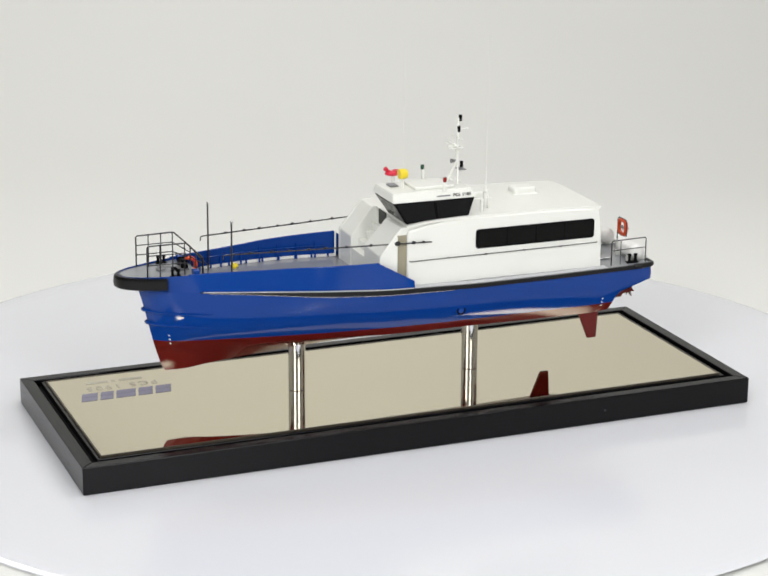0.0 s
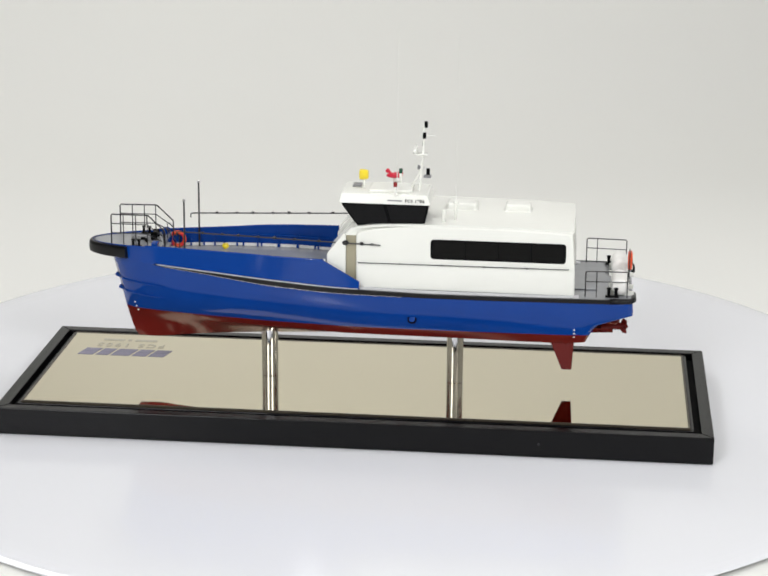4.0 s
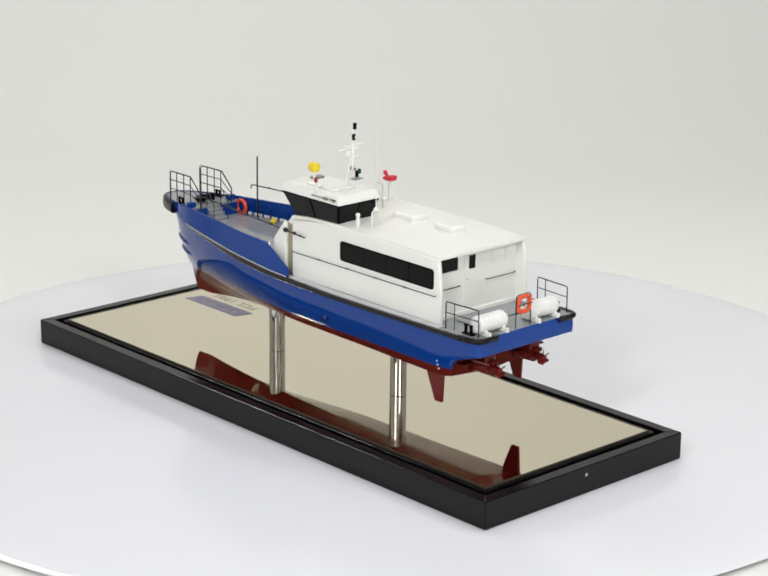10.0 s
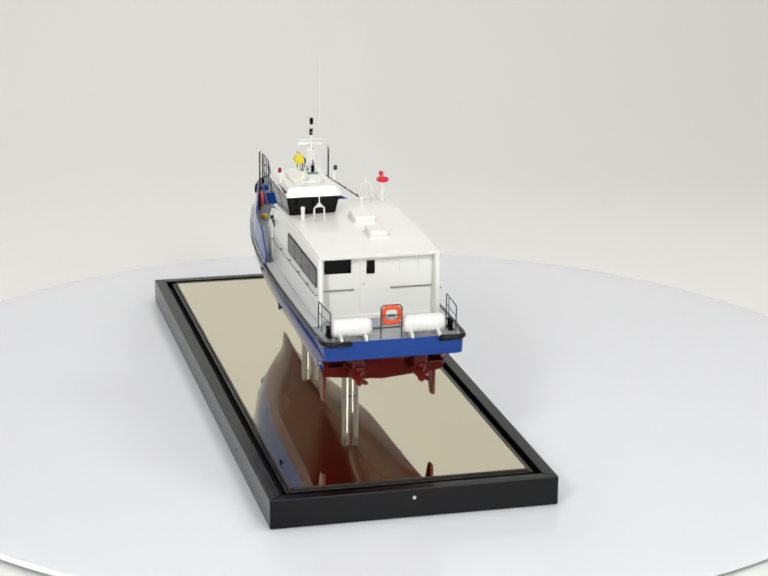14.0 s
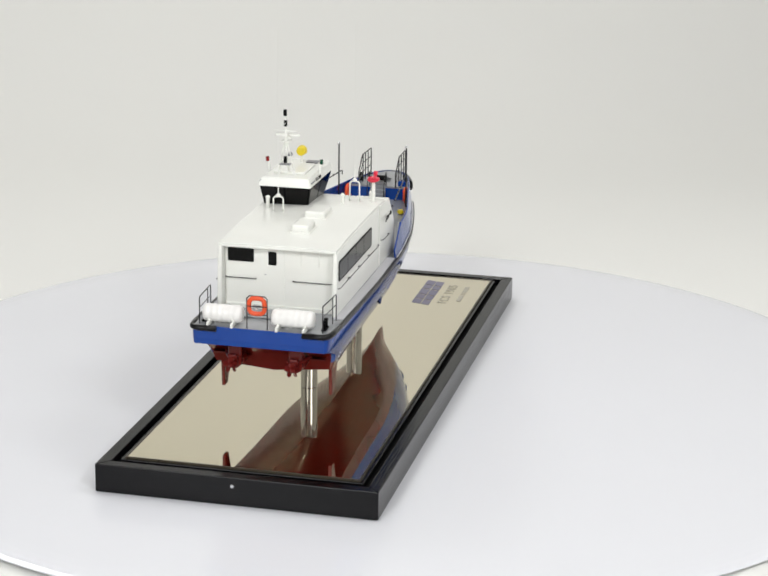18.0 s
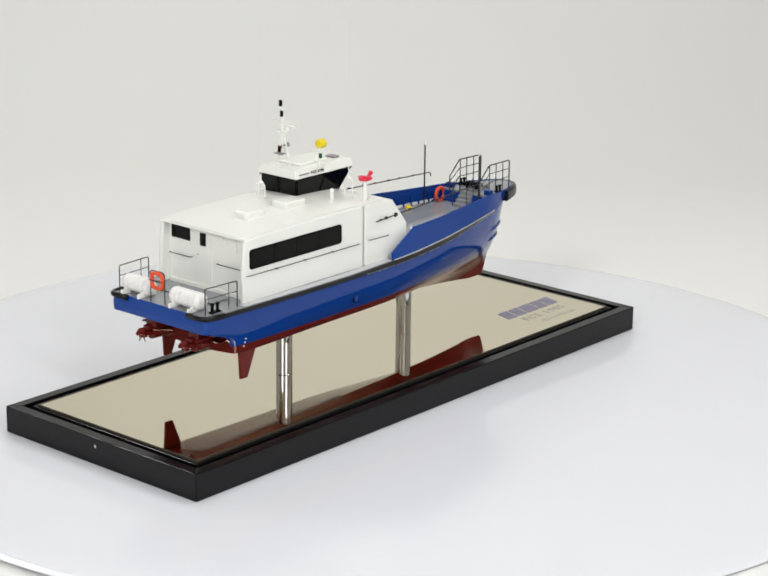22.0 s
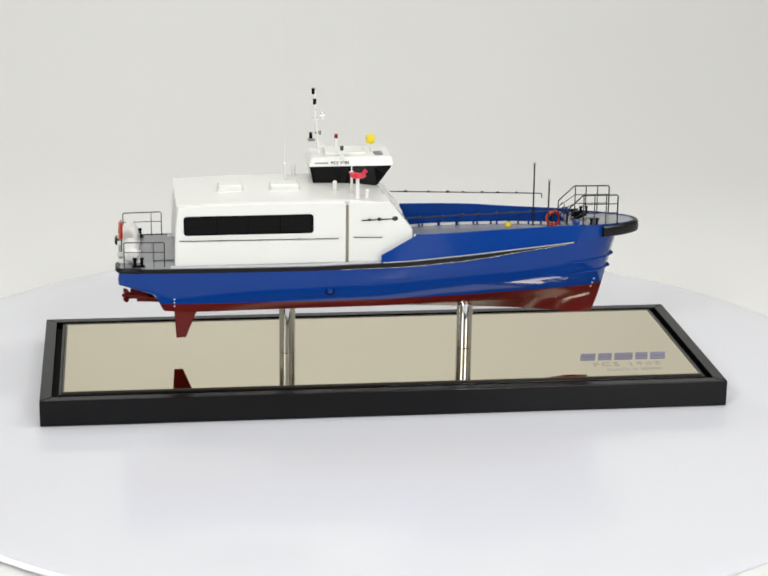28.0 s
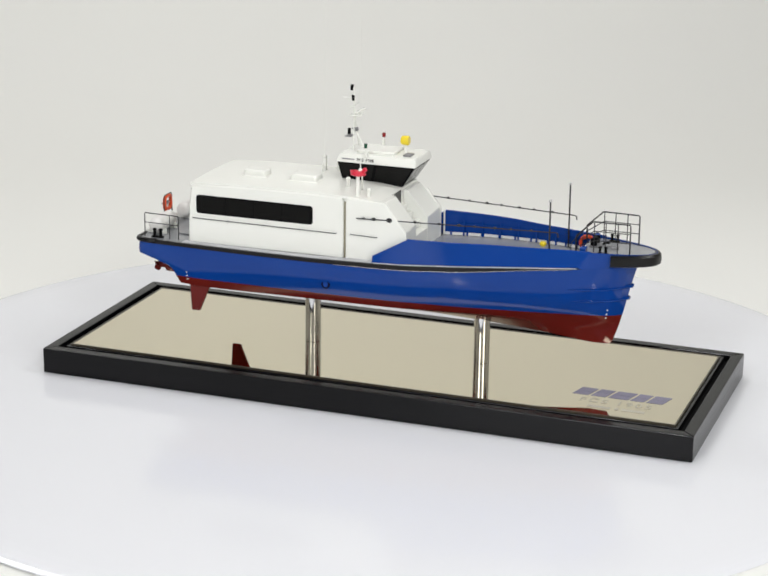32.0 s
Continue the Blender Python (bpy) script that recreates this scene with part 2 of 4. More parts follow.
def display_base():
    base = new("display_base")
    tagged(base, "black stained wooden display base with a bronze mirror top", "model base")
    w = 0.0160
    part("base_board", box(B(), -BL + 0.004, BL - 0.004, -BW + 0.004, BW - 0.004, 0.0, 0.027), M_GROOVE, base)

    def rail(corners, mat):
        bm = B()
        prism(bm, corners, "z", 0.0004, BH, 0.0011, 2)
        part("frame_rail", bm, mat, base)
    rail([(-BL, -BW), (BL, -BW), (BL - w, -BW + w), (-BL + w, -BW + w)], M_WOOD)
    rail([(BL, BW), (-BL, BW), (-BL + w, BW - w), (BL - w, BW - w)], M_WOOD)
    rail([(BL, -BW), (BL, BW), (BL - w, BW - w), (BL - w, -BW + w)], M_WOOD_Y)
    rail([(-BL, BW), (-BL, -BW), (-BL + w, -BW + w), (-BL + w, BW - w)], M_WOOD_Y)
    part("plinth", box(B(), -PLATE_X - 0.002, PLATE_X + 0.002, -PLATE_Y - 0.002, PLATE_Y + 0.002, 0.027, 0.0335), M_GROOVE, base)
    lw = 0.0070
    for x0, x1, y0, y1, m in ((-PLATE_X - lw, PLATE_X + lw, -PLATE_Y - lw, -PLATE_Y - 0.0023, M_WOOD), (-PLATE_X - lw, PLATE_X + lw, PLATE_Y + 0.0023, PLATE_Y + lw, M_WOOD),
                              (-PLATE_X - lw, -PLATE_X - 0.0023, -PLATE_Y - 0.0023, PLATE_Y + 0.0023, M_WOOD_Y), (PLATE_X + 0.0023, PLATE_X + lw, -PLATE_Y - 0.0023, PLATE_Y + 0.0023, M_WOOD_Y)):
        part("inner_lip", box(B(), x0, x1, y0, y1, 0.027, 0.0362, 0.0009, 2), m, base)
    plate = part("mirror_plate", box(B(), -PLATE_X, PLATE_X, -PLATE_Y, PLATE_Y, 0.0335, PLATE_Z, 0.0004, 1), M_MIRROR, base,
                 "bronze tinted mirror plate")
    # edge moulding round the plate
    e = 0.0022
    for x0, x1, y0, y1 in ((-PLATE_X - e, PLATE_X + e, -PLATE_Y - e, -PLATE_Y), (-PLATE_X - e, PLATE_X + e, PLATE_Y, PLATE_Y + e),
                           (-PLATE_X - e, -PLATE_X, -PLATE_Y, PLATE_Y), (PLATE_X, PLATE_X + e, -PLATE_Y, PLATE_Y)):
        part("plate_edging", box(B(), x0, x1, y0, y1, 0.0335, PLATE_Z + 0.0006, 0.0003, 1), M_EDGE, base)
    for x in (0.1314, -0.1273):
        p = part("post", turned(B(), [(0.0112, PLATE_Z), (0.0116, PLATE_Z + 0.0004), (0.0116, 0.125), (0.0110, 0.126)], (x, 0, 0), n=40), M_STEEL,
                 base, "polished steel supporting post", smooth=True, auto=30)
        part("collar", turned(B(), [(0.0117, PLATE_Z + 0.0001), (0.0119, PLATE_Z + 0.0003), (0.0119, PLATE_Z + 0.0007), (0.0114, PLATE_Z + 0.0009)], (x, 0, 0), n=40),
             M_STEEL, p, smooth=True)
    part("frame_screw", turned(B(), [(0.0022, -0.0006), (0.0022, 0.0003), (0.0005, 0.0005)], (-BL, 0.003, 0.026), "x", 12), M_SILVER, base)
    part("frame_screw", turned(B(), [(0.0018, -0.0006), (0.0018, 0.0003), (0.0005, 0.0005)], (-0.250, BW, 0.0185), "y", 12), M_RAIL, base)
    # maker's mark: five slanted blocks, no letters
    z0, z1 = PLATE_Z + 0.0001, PLATE_Z + 0.0005
    x = 0.287
    for wd in (0.026, 0.024, 0.031, 0.022, 0.026):
        for k in range(2):
            ya, yb = (-0.0655, -0.0515) if k == 0 else (-0.080, -0.067)
            sl = 0.004
            bm = B()
            prism(bm, [(x + (sl if k == 0 else 0), ya), (x + wd - 0.004 + (sl if k == 0 else 0), ya), (x + wd - 0.004 + (2 * sl if k == 0 else sl), yb),
                       (x + (2 * sl if k == 0 else sl), yb)], "z", z0, z1)
            part("mark_block", bm, M_INK, plate)
        x += wd
    return base, plate


BASE, PLATE = display_base()


def lettering(body, name, parent, size, m, mat, bold=0.0):
    cu = bpy.data.curves.new(name, "FONT")
    cu.body, cu.size, cu.align_x, cu.align_y, cu.extrude, cu.space_character = body, size, "CENTER", "CENTER", 0.0002, 1.25
    cu.offset = bold
    tmp = new(name, cu)
    bpy.context.view_layer.update()
    me = bpy.data.meshes.new_from_object(tmp.evaluated_get(bpy.context.evaluated_depsgraph_get()))
    bpy.data.objects.remove(tmp)
    ob = new(name, me)
    me.materials.append(mat)
    ob.parent = parent
    ob.matrix_basis = m
    return ob


lettering("FCS 1905", "type_lettering", PLATE, 0.021, pose(0.352, -0.0985, PLATE_Z + 0.0003), M_INK_PALE)
for i, (a, b) in enumerate(((0.318, 0.350), (0.356, 0.361), (0.366, 0.397))):
    part("caption_bar", box(B(), a, b, -0.1245, -0.1175, PLATE_Z + 0.0001, PLATE_Z + 0.0004), M_INK_PALE, PLATE)

# ---------------------------------------------------------------- the ship
SHIP = new("model_ship")
tagged(SHIP, "blue and white crew boat scale model with oxide red bottom", "model ship")

KEEL = [(-0.34, 0.1195), (-0.28, 0.1145), (-0.10, 0.108), (0.0, 0.104), (0.10, 0.100), (0.20, 0.0945), (0.27, 0.089), (0.31, 0.0856), (0.335, 0.0862)]
CHINE_Y = [(-0.335, 0.0755), (-0.3325, 0.0772), (-0.328, 0.0777), (-0.315, 0.0778), (-0.28, 0.0765), (-0.16, 0.0705), (0.0, 0.066), (0.10, 0.054), (0.18, 0.038), (0.25, 0.0215), (0.30, 0.0092), (0.335, 0.0007)]
CHINE_Z = [(-0.34, 0.1280), (-0.28, 0.1252), (-0.20, 0.1240), (-0.10, 0.1237), (0.0, 0.1232), (0.10, 0.122), (0.20, 0.1188), (0.27, 0.1150), (0.335, 0.1110)]
WATER_Z = [(-0.34, 0.1395), (-0.25, 0.1380), (-0.10, 0.1362), (0.10, 0.1355), (0.25, 0.134), (0.335, 0.131)]
SHEER_Y = [(-0.335, 0.0835), (-0.3325, 0.0873), (-0.328, 0.0892), (-0.318, 0.0903), (-0.28, 0.0915), (-0.10, 0.0935), (0.0, 0.0925), (0.10, 0.0875), (0.18, 0.0755), (0.24, 0.0610), (0.28, 0.0475), (0.31, 0.032), (0.325, 0.0195), (0.335, 0.0007)]
SHEER_Z = [(-0.37, 0.1932), (-0.20, 0.1918), (-0.10, 0.1916), (-0.04, 0.1927), (0.04, 0.1946), (0.10, 0.1980), (0.20, 0.2025), (0.27, 0.2045), (0.335, 0.2060)]
STEM = [(0.0856, 0.3165), (0.0885, 0.3195), (0.102, 0.3250), (0.131, 0.3335), (0.16, 0.3405), (0.19, 0.348), (0.206, 0.353)]
STERN = [(0.11, -0.2958), (0.1345, -0.3082), (0.1480, -0.3150), (0.1535, -0.3205), (0.1620, -0.3440), (0.1685, -0.3640), (0.1700, -0.3665), (0.193, -0.3645)]


def smooth_step(a, b, x):
    u = min(1.0, max(0.0, (x - a) / (b - a)))
    return u * u * (3 - 2 * u)


def raked(x, z):
    """Leans a station's points to the stem forward and to the transom aft."""
    return x + (lerp(z, STEM) - 0.335) * smooth_step(0.18, 0.335, x) + (lerp(z, STERN) + 0.335) * (1 - smooth_step(-0.335, -0.26, x))


def belly(x, k):
    """Share of the way from chine to sheer breadth: full, with upright topsides, more so at the bow."""
    w = smooth_step(0.02, 0.32, x)
    return 1 - (1 - min(1.0, k)) ** (2.2 + 0.8 * w)


def section(x):
    """Half section of the hull at a station: keel to sheer."""
    zk, yc, zc, zw, ys, zs = (lerp(x, t) for t in (KEEL, CHINE_Y, CHINE_Z, WATER_Z, SHEER_Y, SHEER_Z))
    pts = [(yc * u, zk + (zc - zk) * u) for u in (0, 0.25, 0.5, 0.75)]

    def side(z):
        return (yc + (ys - yc) * belly(x, (z - zc) / (zs - zc)), z)
    pts += [(yc, zc), side(zc + (zw - zc) * 0.5), side(zw)]
    pts += [side(zw + (zs - zw) * u) for u in (0.06, 0.15, 0.28, 0.42, 0.56, 0.7, 0.84, 0.94, 1.0)]
    return pts


def hull_y(x, z):
    """Half breadth of the hull at a station and height."""
    pts = section(x)
    for (y0, z0), (y1, z1) in zip(pts, pts[1:]):
        if z0 <= z <= z1:
            return y0 + (y1 - y0) * (z - z0) / max(1e-6, z1 - z0)
    return pts[-1][0]


def hull():
    bm = B()
    xs = [-0.335, -0.3342, -0.3334, -0.3325, -0.331, -0.3295, -0.328, -0.325, -0.322] + [-0.318 + 0.653 * i / 94 for i in range(95)]
    grid = []
    for x in xs:
        half = section(x)
        row = [(raked(x, z), -y, z) for y, z in half[::-1]] + [(raked(x, z), y, z) for y, z in half[1:]]
        grid.append([bm.verts.new(p) for p in row])
    n = len(grid[0])
    for a, b in zip(grid, grid[1:]):
        for j in range(n - 1):
            f = bm.faces.new((a[j], a[j + 1], b[j + 1], b[j]))
            d = abs(j + 0.5 - (n - 1) / 2)
            f.material_index = 1 if d < 6 else 0
    # transom: rows across from side to side
    row = grid[0]
    for j in range((n - 1) // 2):
        f = bm.faces.new((row[j], row[j + 1], row[n - 2 - j], row[n - 1 - j])) if j < (n - 1) // 2 - 1 else bm.faces.new((row[j], row[j + 1], row[n - 1 - j]))
        f.material_index = 0 if row[j + 1].co.z > 0.1535 else 1
    return part("hull", bm, [M_BLUE, M_RED], SHIP, "glossy blue hull with oxide red bottom", smooth=True, auto=32)


HULL = hull()


def sheer_point(x, side, out=0.0, dz=0.0):
    z = lerp(x, SHEER_Z)
    return Vector((raked(x, z), side * (lerp(x, SHEER_Y) + out), z + dz))


# spray rails on the bow, and small marks
for side in (1, -1):
    for zz, x0 in ((0.174, 0.258), (0.156, 0.266)):
        bm = B()
        rows = []
        for i in range(17):
            x = x0 + (0.334 - x0) * i / 16
            y = hull_y(x, zz)
            grow = min(1, i / 5)
            xx = raked(x, zz) + (0.0045 if i == 16 else 0)
            rows.append([bm.verts.new((xx, side * (y + a * grow), zz + b * grow)) for a, b in ((-0.001, 0.0024), (0.0028, 0.0005), (0.0028, -0.0007), (-0.001, -0.0022))])
        for a, b in zip(rows, rows[1:]):
            for j in range(4):
                bm.faces.new((a[j], a[(j + 1) % 4], b[(j + 1) % 4], b[j]))
        bm.faces.new(rows[0])
        bm.faces.new(rows[-1])
        part("spray_rail", bm, M_BLUE, HULL)
    bm = B()
    for i, zz in enumerate((0.141, 0.1345, 0.128)):
        x = 0.316
        y = hull_y(x, zz)
        xx = raked(x, zz)
        box(bm, xx - 0.0009, xx + 0.0009, side * (y + 0.0003) - 0.0006, side * (y + 0.0003) + 0.0006, zz - 0.0007, zz + 0.0007)
    part("draught_mark", bm, M_WHITE, HULL, "tiny white draught marks")
    bm = B()
    for zz in (0.147, 0.1415, 0.136):
        y = hull_y(-0.29, zz)
        box(bm, -0.2910, -0.2890, side * y - 0.0008, side * y + 0.0008, zz - 0.0007, zz + 0.0007)
    part("draught_mark", bm, M_WHITE, HULL, "tiny white draught marks")
    # overboard discharge ring amidships
    part("side_port", ring(B(), (-0.074, side * (hull_y(-0.074, 0.153) + 0.0004), 0.153), "y", 0.0052, 0.0011), M_BLACK, HULL)
    part("port_cover", turned(B(), [(0.0040, -0.0012), (0.0040, 0.0009), (0.0032, 0.0013)], (-0.074, side * hull_y(-0.074, 0.153), 0.153), "y", 18), M_BLUE, HULL)
    # rudder
    bm = B()
    prism(bm, [(-0.2905, 0.130), (-0.2880, 0.0872), (-0.2750, 0.0872), (-0.2570, 0.130)], "y", side * 0.072 - 0.0022, side * 0.072 + 0.0022, 0.0008, 1)
    part("rudder", bm, M_RED, SHIP)
    part("rudder_stock", turned(B(), [(0.003, 0.122), (0.003, 0.14)], (-0.281, side * 0.072, 0), n=12), M_RED, SHIP)
    # drive leg with its propeller
    py0, pz0, px0 = side * 0.040, 0.1408, -0.3560
    bm = B()
    tube(bm, [(-0.305, py0, 0.1385), (-0.322, py0, 0.1400), (-0.341, py0, pz0)], 0.0092, 16)
    tube(bm, [(-0.340, py0, pz0), (-0.353, py0, pz0)], 0.0050, 12)
    box(bm, -0.343, -0.310, py0 - 0.0090, py0 + 0.0090, 0.1430, 0.1640, 0.0040, 3)
    box(bm, -0.336, -0.308, py0 - 0.0105, py0 + 0.0105, 0.1355, 0.1450, 0.0035, 3)
    drive = part("drive_leg", bm, M_RED, SHIP, smooth=True, auto=35)
    part("drive_bracket", box(B(), -0.350, -0.342, py0 - 0.0055, py0 + 0.0055, 0.1462, 0.1520, 0.0016, 2), M_RED, drive)
    part("hydraulic_ram", tube(B(), [(-0.312, py0 - side * 0.012, 0.1400), (-0.346, py0 - side * 0.009, 0.1475)], 0.0016, 8), M_RED, drive)
    part("steering_arm", tube(B(), [(-0.326, py0 + side * 0.016, 0.150), (-0.346, py0 + side * 0.006, 0.147)], 0.0018, 8), M_RED, drive)
    bm = B()
    ball(bm, (px0, py0, pz0), 0.0038, (1.6, 1, 1))
    for k in range(5):
        q = 2 * math.pi * k / 5 + 0.3
        vs = []
        for r, t, dx in ((0.002, -0.8, -0.002), (0.0065, -0.75, -0.0035), (0.0098, -0.35, -0.003), (0.0102, 0.25, 0.001), (0.0075, 0.7, 0.0035), (0.002, 0.8, 0.002)):
            a = q + t * 0.75
            vs.append((Vector((px0 + dx, py0 + r * math.cos(a), pz0 + r * math.sin(a)))))
        f1 = [bm.verts.new(v + Vector((0.0006, 0, 0))) for v in vs]
        f2 = [bm.verts.new(v - Vector((0.0006, 0, 0))) for v in vs]
        bm.faces.new(f1)
        bm.faces.new(f2[::-1])
        for i in range(6):
            bm.faces.new((f1[i], f1[(i + 1) % 6], f2[(i + 1) % 6], f2[i]))
    part("propeller", bm, M_RED, drive)
    # trim flap on the transom
    part("trim_flap", box(B(), -0.326, -0.311, side * 0.064 - 0.010, side * 0.064 + 0.010, 0.1455, 0.1470, 0.0005, 1), M_RED, SHIP)


# ---------------------------------------------------------------- deck, rub rail, bulwarks
def deck():
    bm = B()
    xs = [-0.335, -0.3342, -0.3325, -0.331, -0.3295, -0.328, -0.325, -0.322] + [-0.318 + 0.653 * i / 78 for i in range(79)]
    rows = []
    for x in xs:
        p = sheer_point(x, 1, -0.0008, -0.0006)
        rows.append((bm.verts.new((p.x, p.y, p.z)), bm.verts.new((p.x, 0, p.z + 0.0004)), bm.verts.new((p.x, -p.y, p.z))))
    for a, b in zip(rows, rows[1:]):
        bm.faces.new((a[0], a[1], b[1], b[0]))
        bm.faces.new((a[1], a[2], b[2], b[1]))
    return part("deck", bm, M_DECK, SHIP, "grey painted deck", smooth=True)


DECK = deck()


def band(name, xs, lower, upper, thick, mat, side, parent=SHIP, label=""):
    """A strip of plate between two lines, with thickness; lower and upper give points for x and side."""
    bm = B()
    rows = []
    for x in xs:
        p, q = lower(x, side), upper(x, side)
        d = Vector((0, -side * thick, 0))
        rows.append([bm.verts.new(v) for v in (p, q, q + d, p + d)])
    for a, b in zip(rows, rows[1:]):
        for j in range(4):
            bm.faces.new((a[j], a[(j + 1) % 4], b[(j + 1) % 4], b[j]))
    bm.faces.new(rows[0])
    bm.faces.new(rows[-1][::-1])
    return part(name, bm, mat, parent, label, smooth=True, auto=40)


def spread(a, b, n):
    return [a + (b - a) * i / n for i in range(n + 1)]


def rail_foot(x):
    """Depth of the rubbing strake below the sheer, running out forward."""
    return -0.0056 - 0.0010 * smooth_step(-0.10, 0.05, x) + 0.0062 * smooth_step(0.10, 0.274, x)


for side in (1, -1):
    band("rub_rail", spread(-0.320, 0.274, 90), lambda x, s: sheer_point(x, s, 0.0026 - 0.0026 * smooth_step(0.262, 0.274, x), rail_foot(x)),
         lambda x, s: sheer_point(x, s, 0.0030 - 0.0026 * smooth_step(0.262, 0.274, x), 0.0), 0.0035, M_RUBBER, side, SHIP, "black rubber rubbing strake")
    band("waterway", spread(-0.001, 0.268, 60), lambda x, s: sheer_point(x, s, 0.0014, 0.0002), lambda x, s: sheer_point(x, s, 0.0014, 0.0010), 0.0012,
         M_RAFT, side, SHIP)
    band("deck_coaming", spread(0.045, 0.262, 50), lambda x, s: sheer_point(x, s, -0.0036, -0.0002), lambda x, s: sheer_point(x, s, -0.0036, 0.0038), 0.0008, M_RAFT, side, SHIP, "white strip along the foot of the bulwark")
    # silver tube added for the gloss highlight along the strake's lower edge
    part("strake_glint", tube(B(), [sheer_point(x, side, 0.0018, rail_foot(x) - 0.0003) for x in spread(-0.06, 0.262, 60)], 0.0006, 6), M_SILVER, SHIP, "thin bright line standing in for the glint under the strake", smooth=True)
    band("side_deck", spread(-0.286, -0.004, 40), lambda x, s: sheer_point(x, s, -0.0012, -0.0002), lambda x, s: sheer_point(x, s, -0.0012, 0.0003), 0.0135, M_WALK, side, SHIP, "pale grey glossy side deck")

# bulwark tops and the bow platform
RIM_Y = [(-0.01, 0.0915), (0.05, 0.0878), (0.10, 0.0840), (0.15, 0.0760), (0.18, 0.0692), (0.21, 0.0628), (0.25, 0.0545), (0.28, 0.0488), (0.31, 0.0420), (0.335, 0.0348), (0.355, 0.0268),
         (0.368, 0.0185), (0.376, 0.0095), (0.3785, 0.0)]
RIM_Z = [(-0.01, 0.2300), (0.046, 0.2303), (0.15, 0.2308), (0.19, 0.2298), (0.25, 0.2284), (0.30, 0.2262), (0.335, 0.2248)]
TIP = 0.3785


def rim_point(x, side, dz=0.0):
    w = smooth_step(0.20, 0.335, x)
    return Vector((x + (TIP - 0.335) * w, side * lerp(x + (TIP - 0.335) * w, RIM_Y), lerp(x, RIM_Z) + dz))


def bulwark_top(x, s):
    p = rim_point(x, s)
    if x < 0.046:
        p.z = 0.2035 + (p.z - 0.2035) * (x + 0.003) / 0.049
    return p


BULWARKS = {}
for side in (1, -1):
    BULWARKS[side] = band("bulwark", spread(-0.003, 0.272, 56), lambda x, s: sheer_point(x, s, 0.0, 0.0016 * smooth_step(0.015, 0.055, x)), bulwark_top, 0.0022, M_BLUE, side, SHIP,
                          "blue bulwark round the cargo deck")
    bow = band("bow_flare", spread(0.270, 0.335, 30), lambda x, s: sheer_point(x, s, 0.0002, -0.0004), lambda x, s: rim_point(x, s), 0.0018, M_BLUE, side, SHIP)
    # short stanchions in the freeing slot
    for x in spread(0.055, 0.255, 8):
        p = sheer_point(x, side, -0.0050, 0.0)
        part("stanchion", box(B(), p.x - 0.0012, p.x + 0.0012, p.y - 0.0008, p.y + 0.0008, p.z, p.z + 0.0058), M_BLUE, BULWARKS[side])
    # inner stiffening tube and brackets
    pts = []
    for x in spread(0.06, 0.25, 20):
        p = sheer_point(x, side, -0.0065, 0.0165)
        pts.append(p)
    part("inner_tube", tube(B(), pts, 0.0009, 6), M_BLUE, BULWARKS[side], smooth=True)
    for x in spread(0.075, 0.245, 6):
        p = sheer_point(x, side, -0.0065, 0.0)
        part("bracket", box(B(), p.x - 0.0011, p.x + 0.0011, p.y - 0.0008, p.y + 0.0008, p.z, p.z + 0.0225), M_BLUE, BULWARKS[side])
    part("capping", tube(B(), [bulwark_top(x, side) - Vector((0, side * 0.0011, 0)) for x in spread(0.046, 0.272, 40)], 0.0015, 6), M_BLUE, BULWARKS[side], smooth=True)
    # white end post of the bulwark beside the house
    p = bulwark_top(0.046, side)
    part("end_post", box(B(), 0.0432, 0.0456, p.y - side * 0.0032 - 0.0009, p.y - side * 0.0032 + 0.0009, 0.195, 0.232, 0.0005, 1), M_WHITE, BULWARKS[side])


def platform():
    bm = B()
    xs = spread(0.259, 0.335, 30)
    out = [rim_point(x, 1, -0.0010) for x in xs] + [rim_point(x, -1, -0.0010) for x in xs[-2::-1]]
    hi = [bm.verts.new((p.x, p.y * 0.985, 0.2245)) for p in out]
    lo = [bm.verts.new((p.x, p.y * 0.985, 0.2215)) for p in out]
    bm.faces.new(hi)
    bm.faces.new(lo[::-1])
    for i in range(len(hi)):
        j = (i + 1) % len(hi)
        bm.faces.new((hi[i], lo[i], lo[j], hi[j]))
    return part("bow_platform", bm, M_DECK, SHIP, "grey raised bow platform")


PLATFORM = platform()
part("platform_bulkhead", box(B(), 0.2765, 0.2785, -0.0462, 0.0462, 0.204, 0.2216), M_BLUE, SHIP)


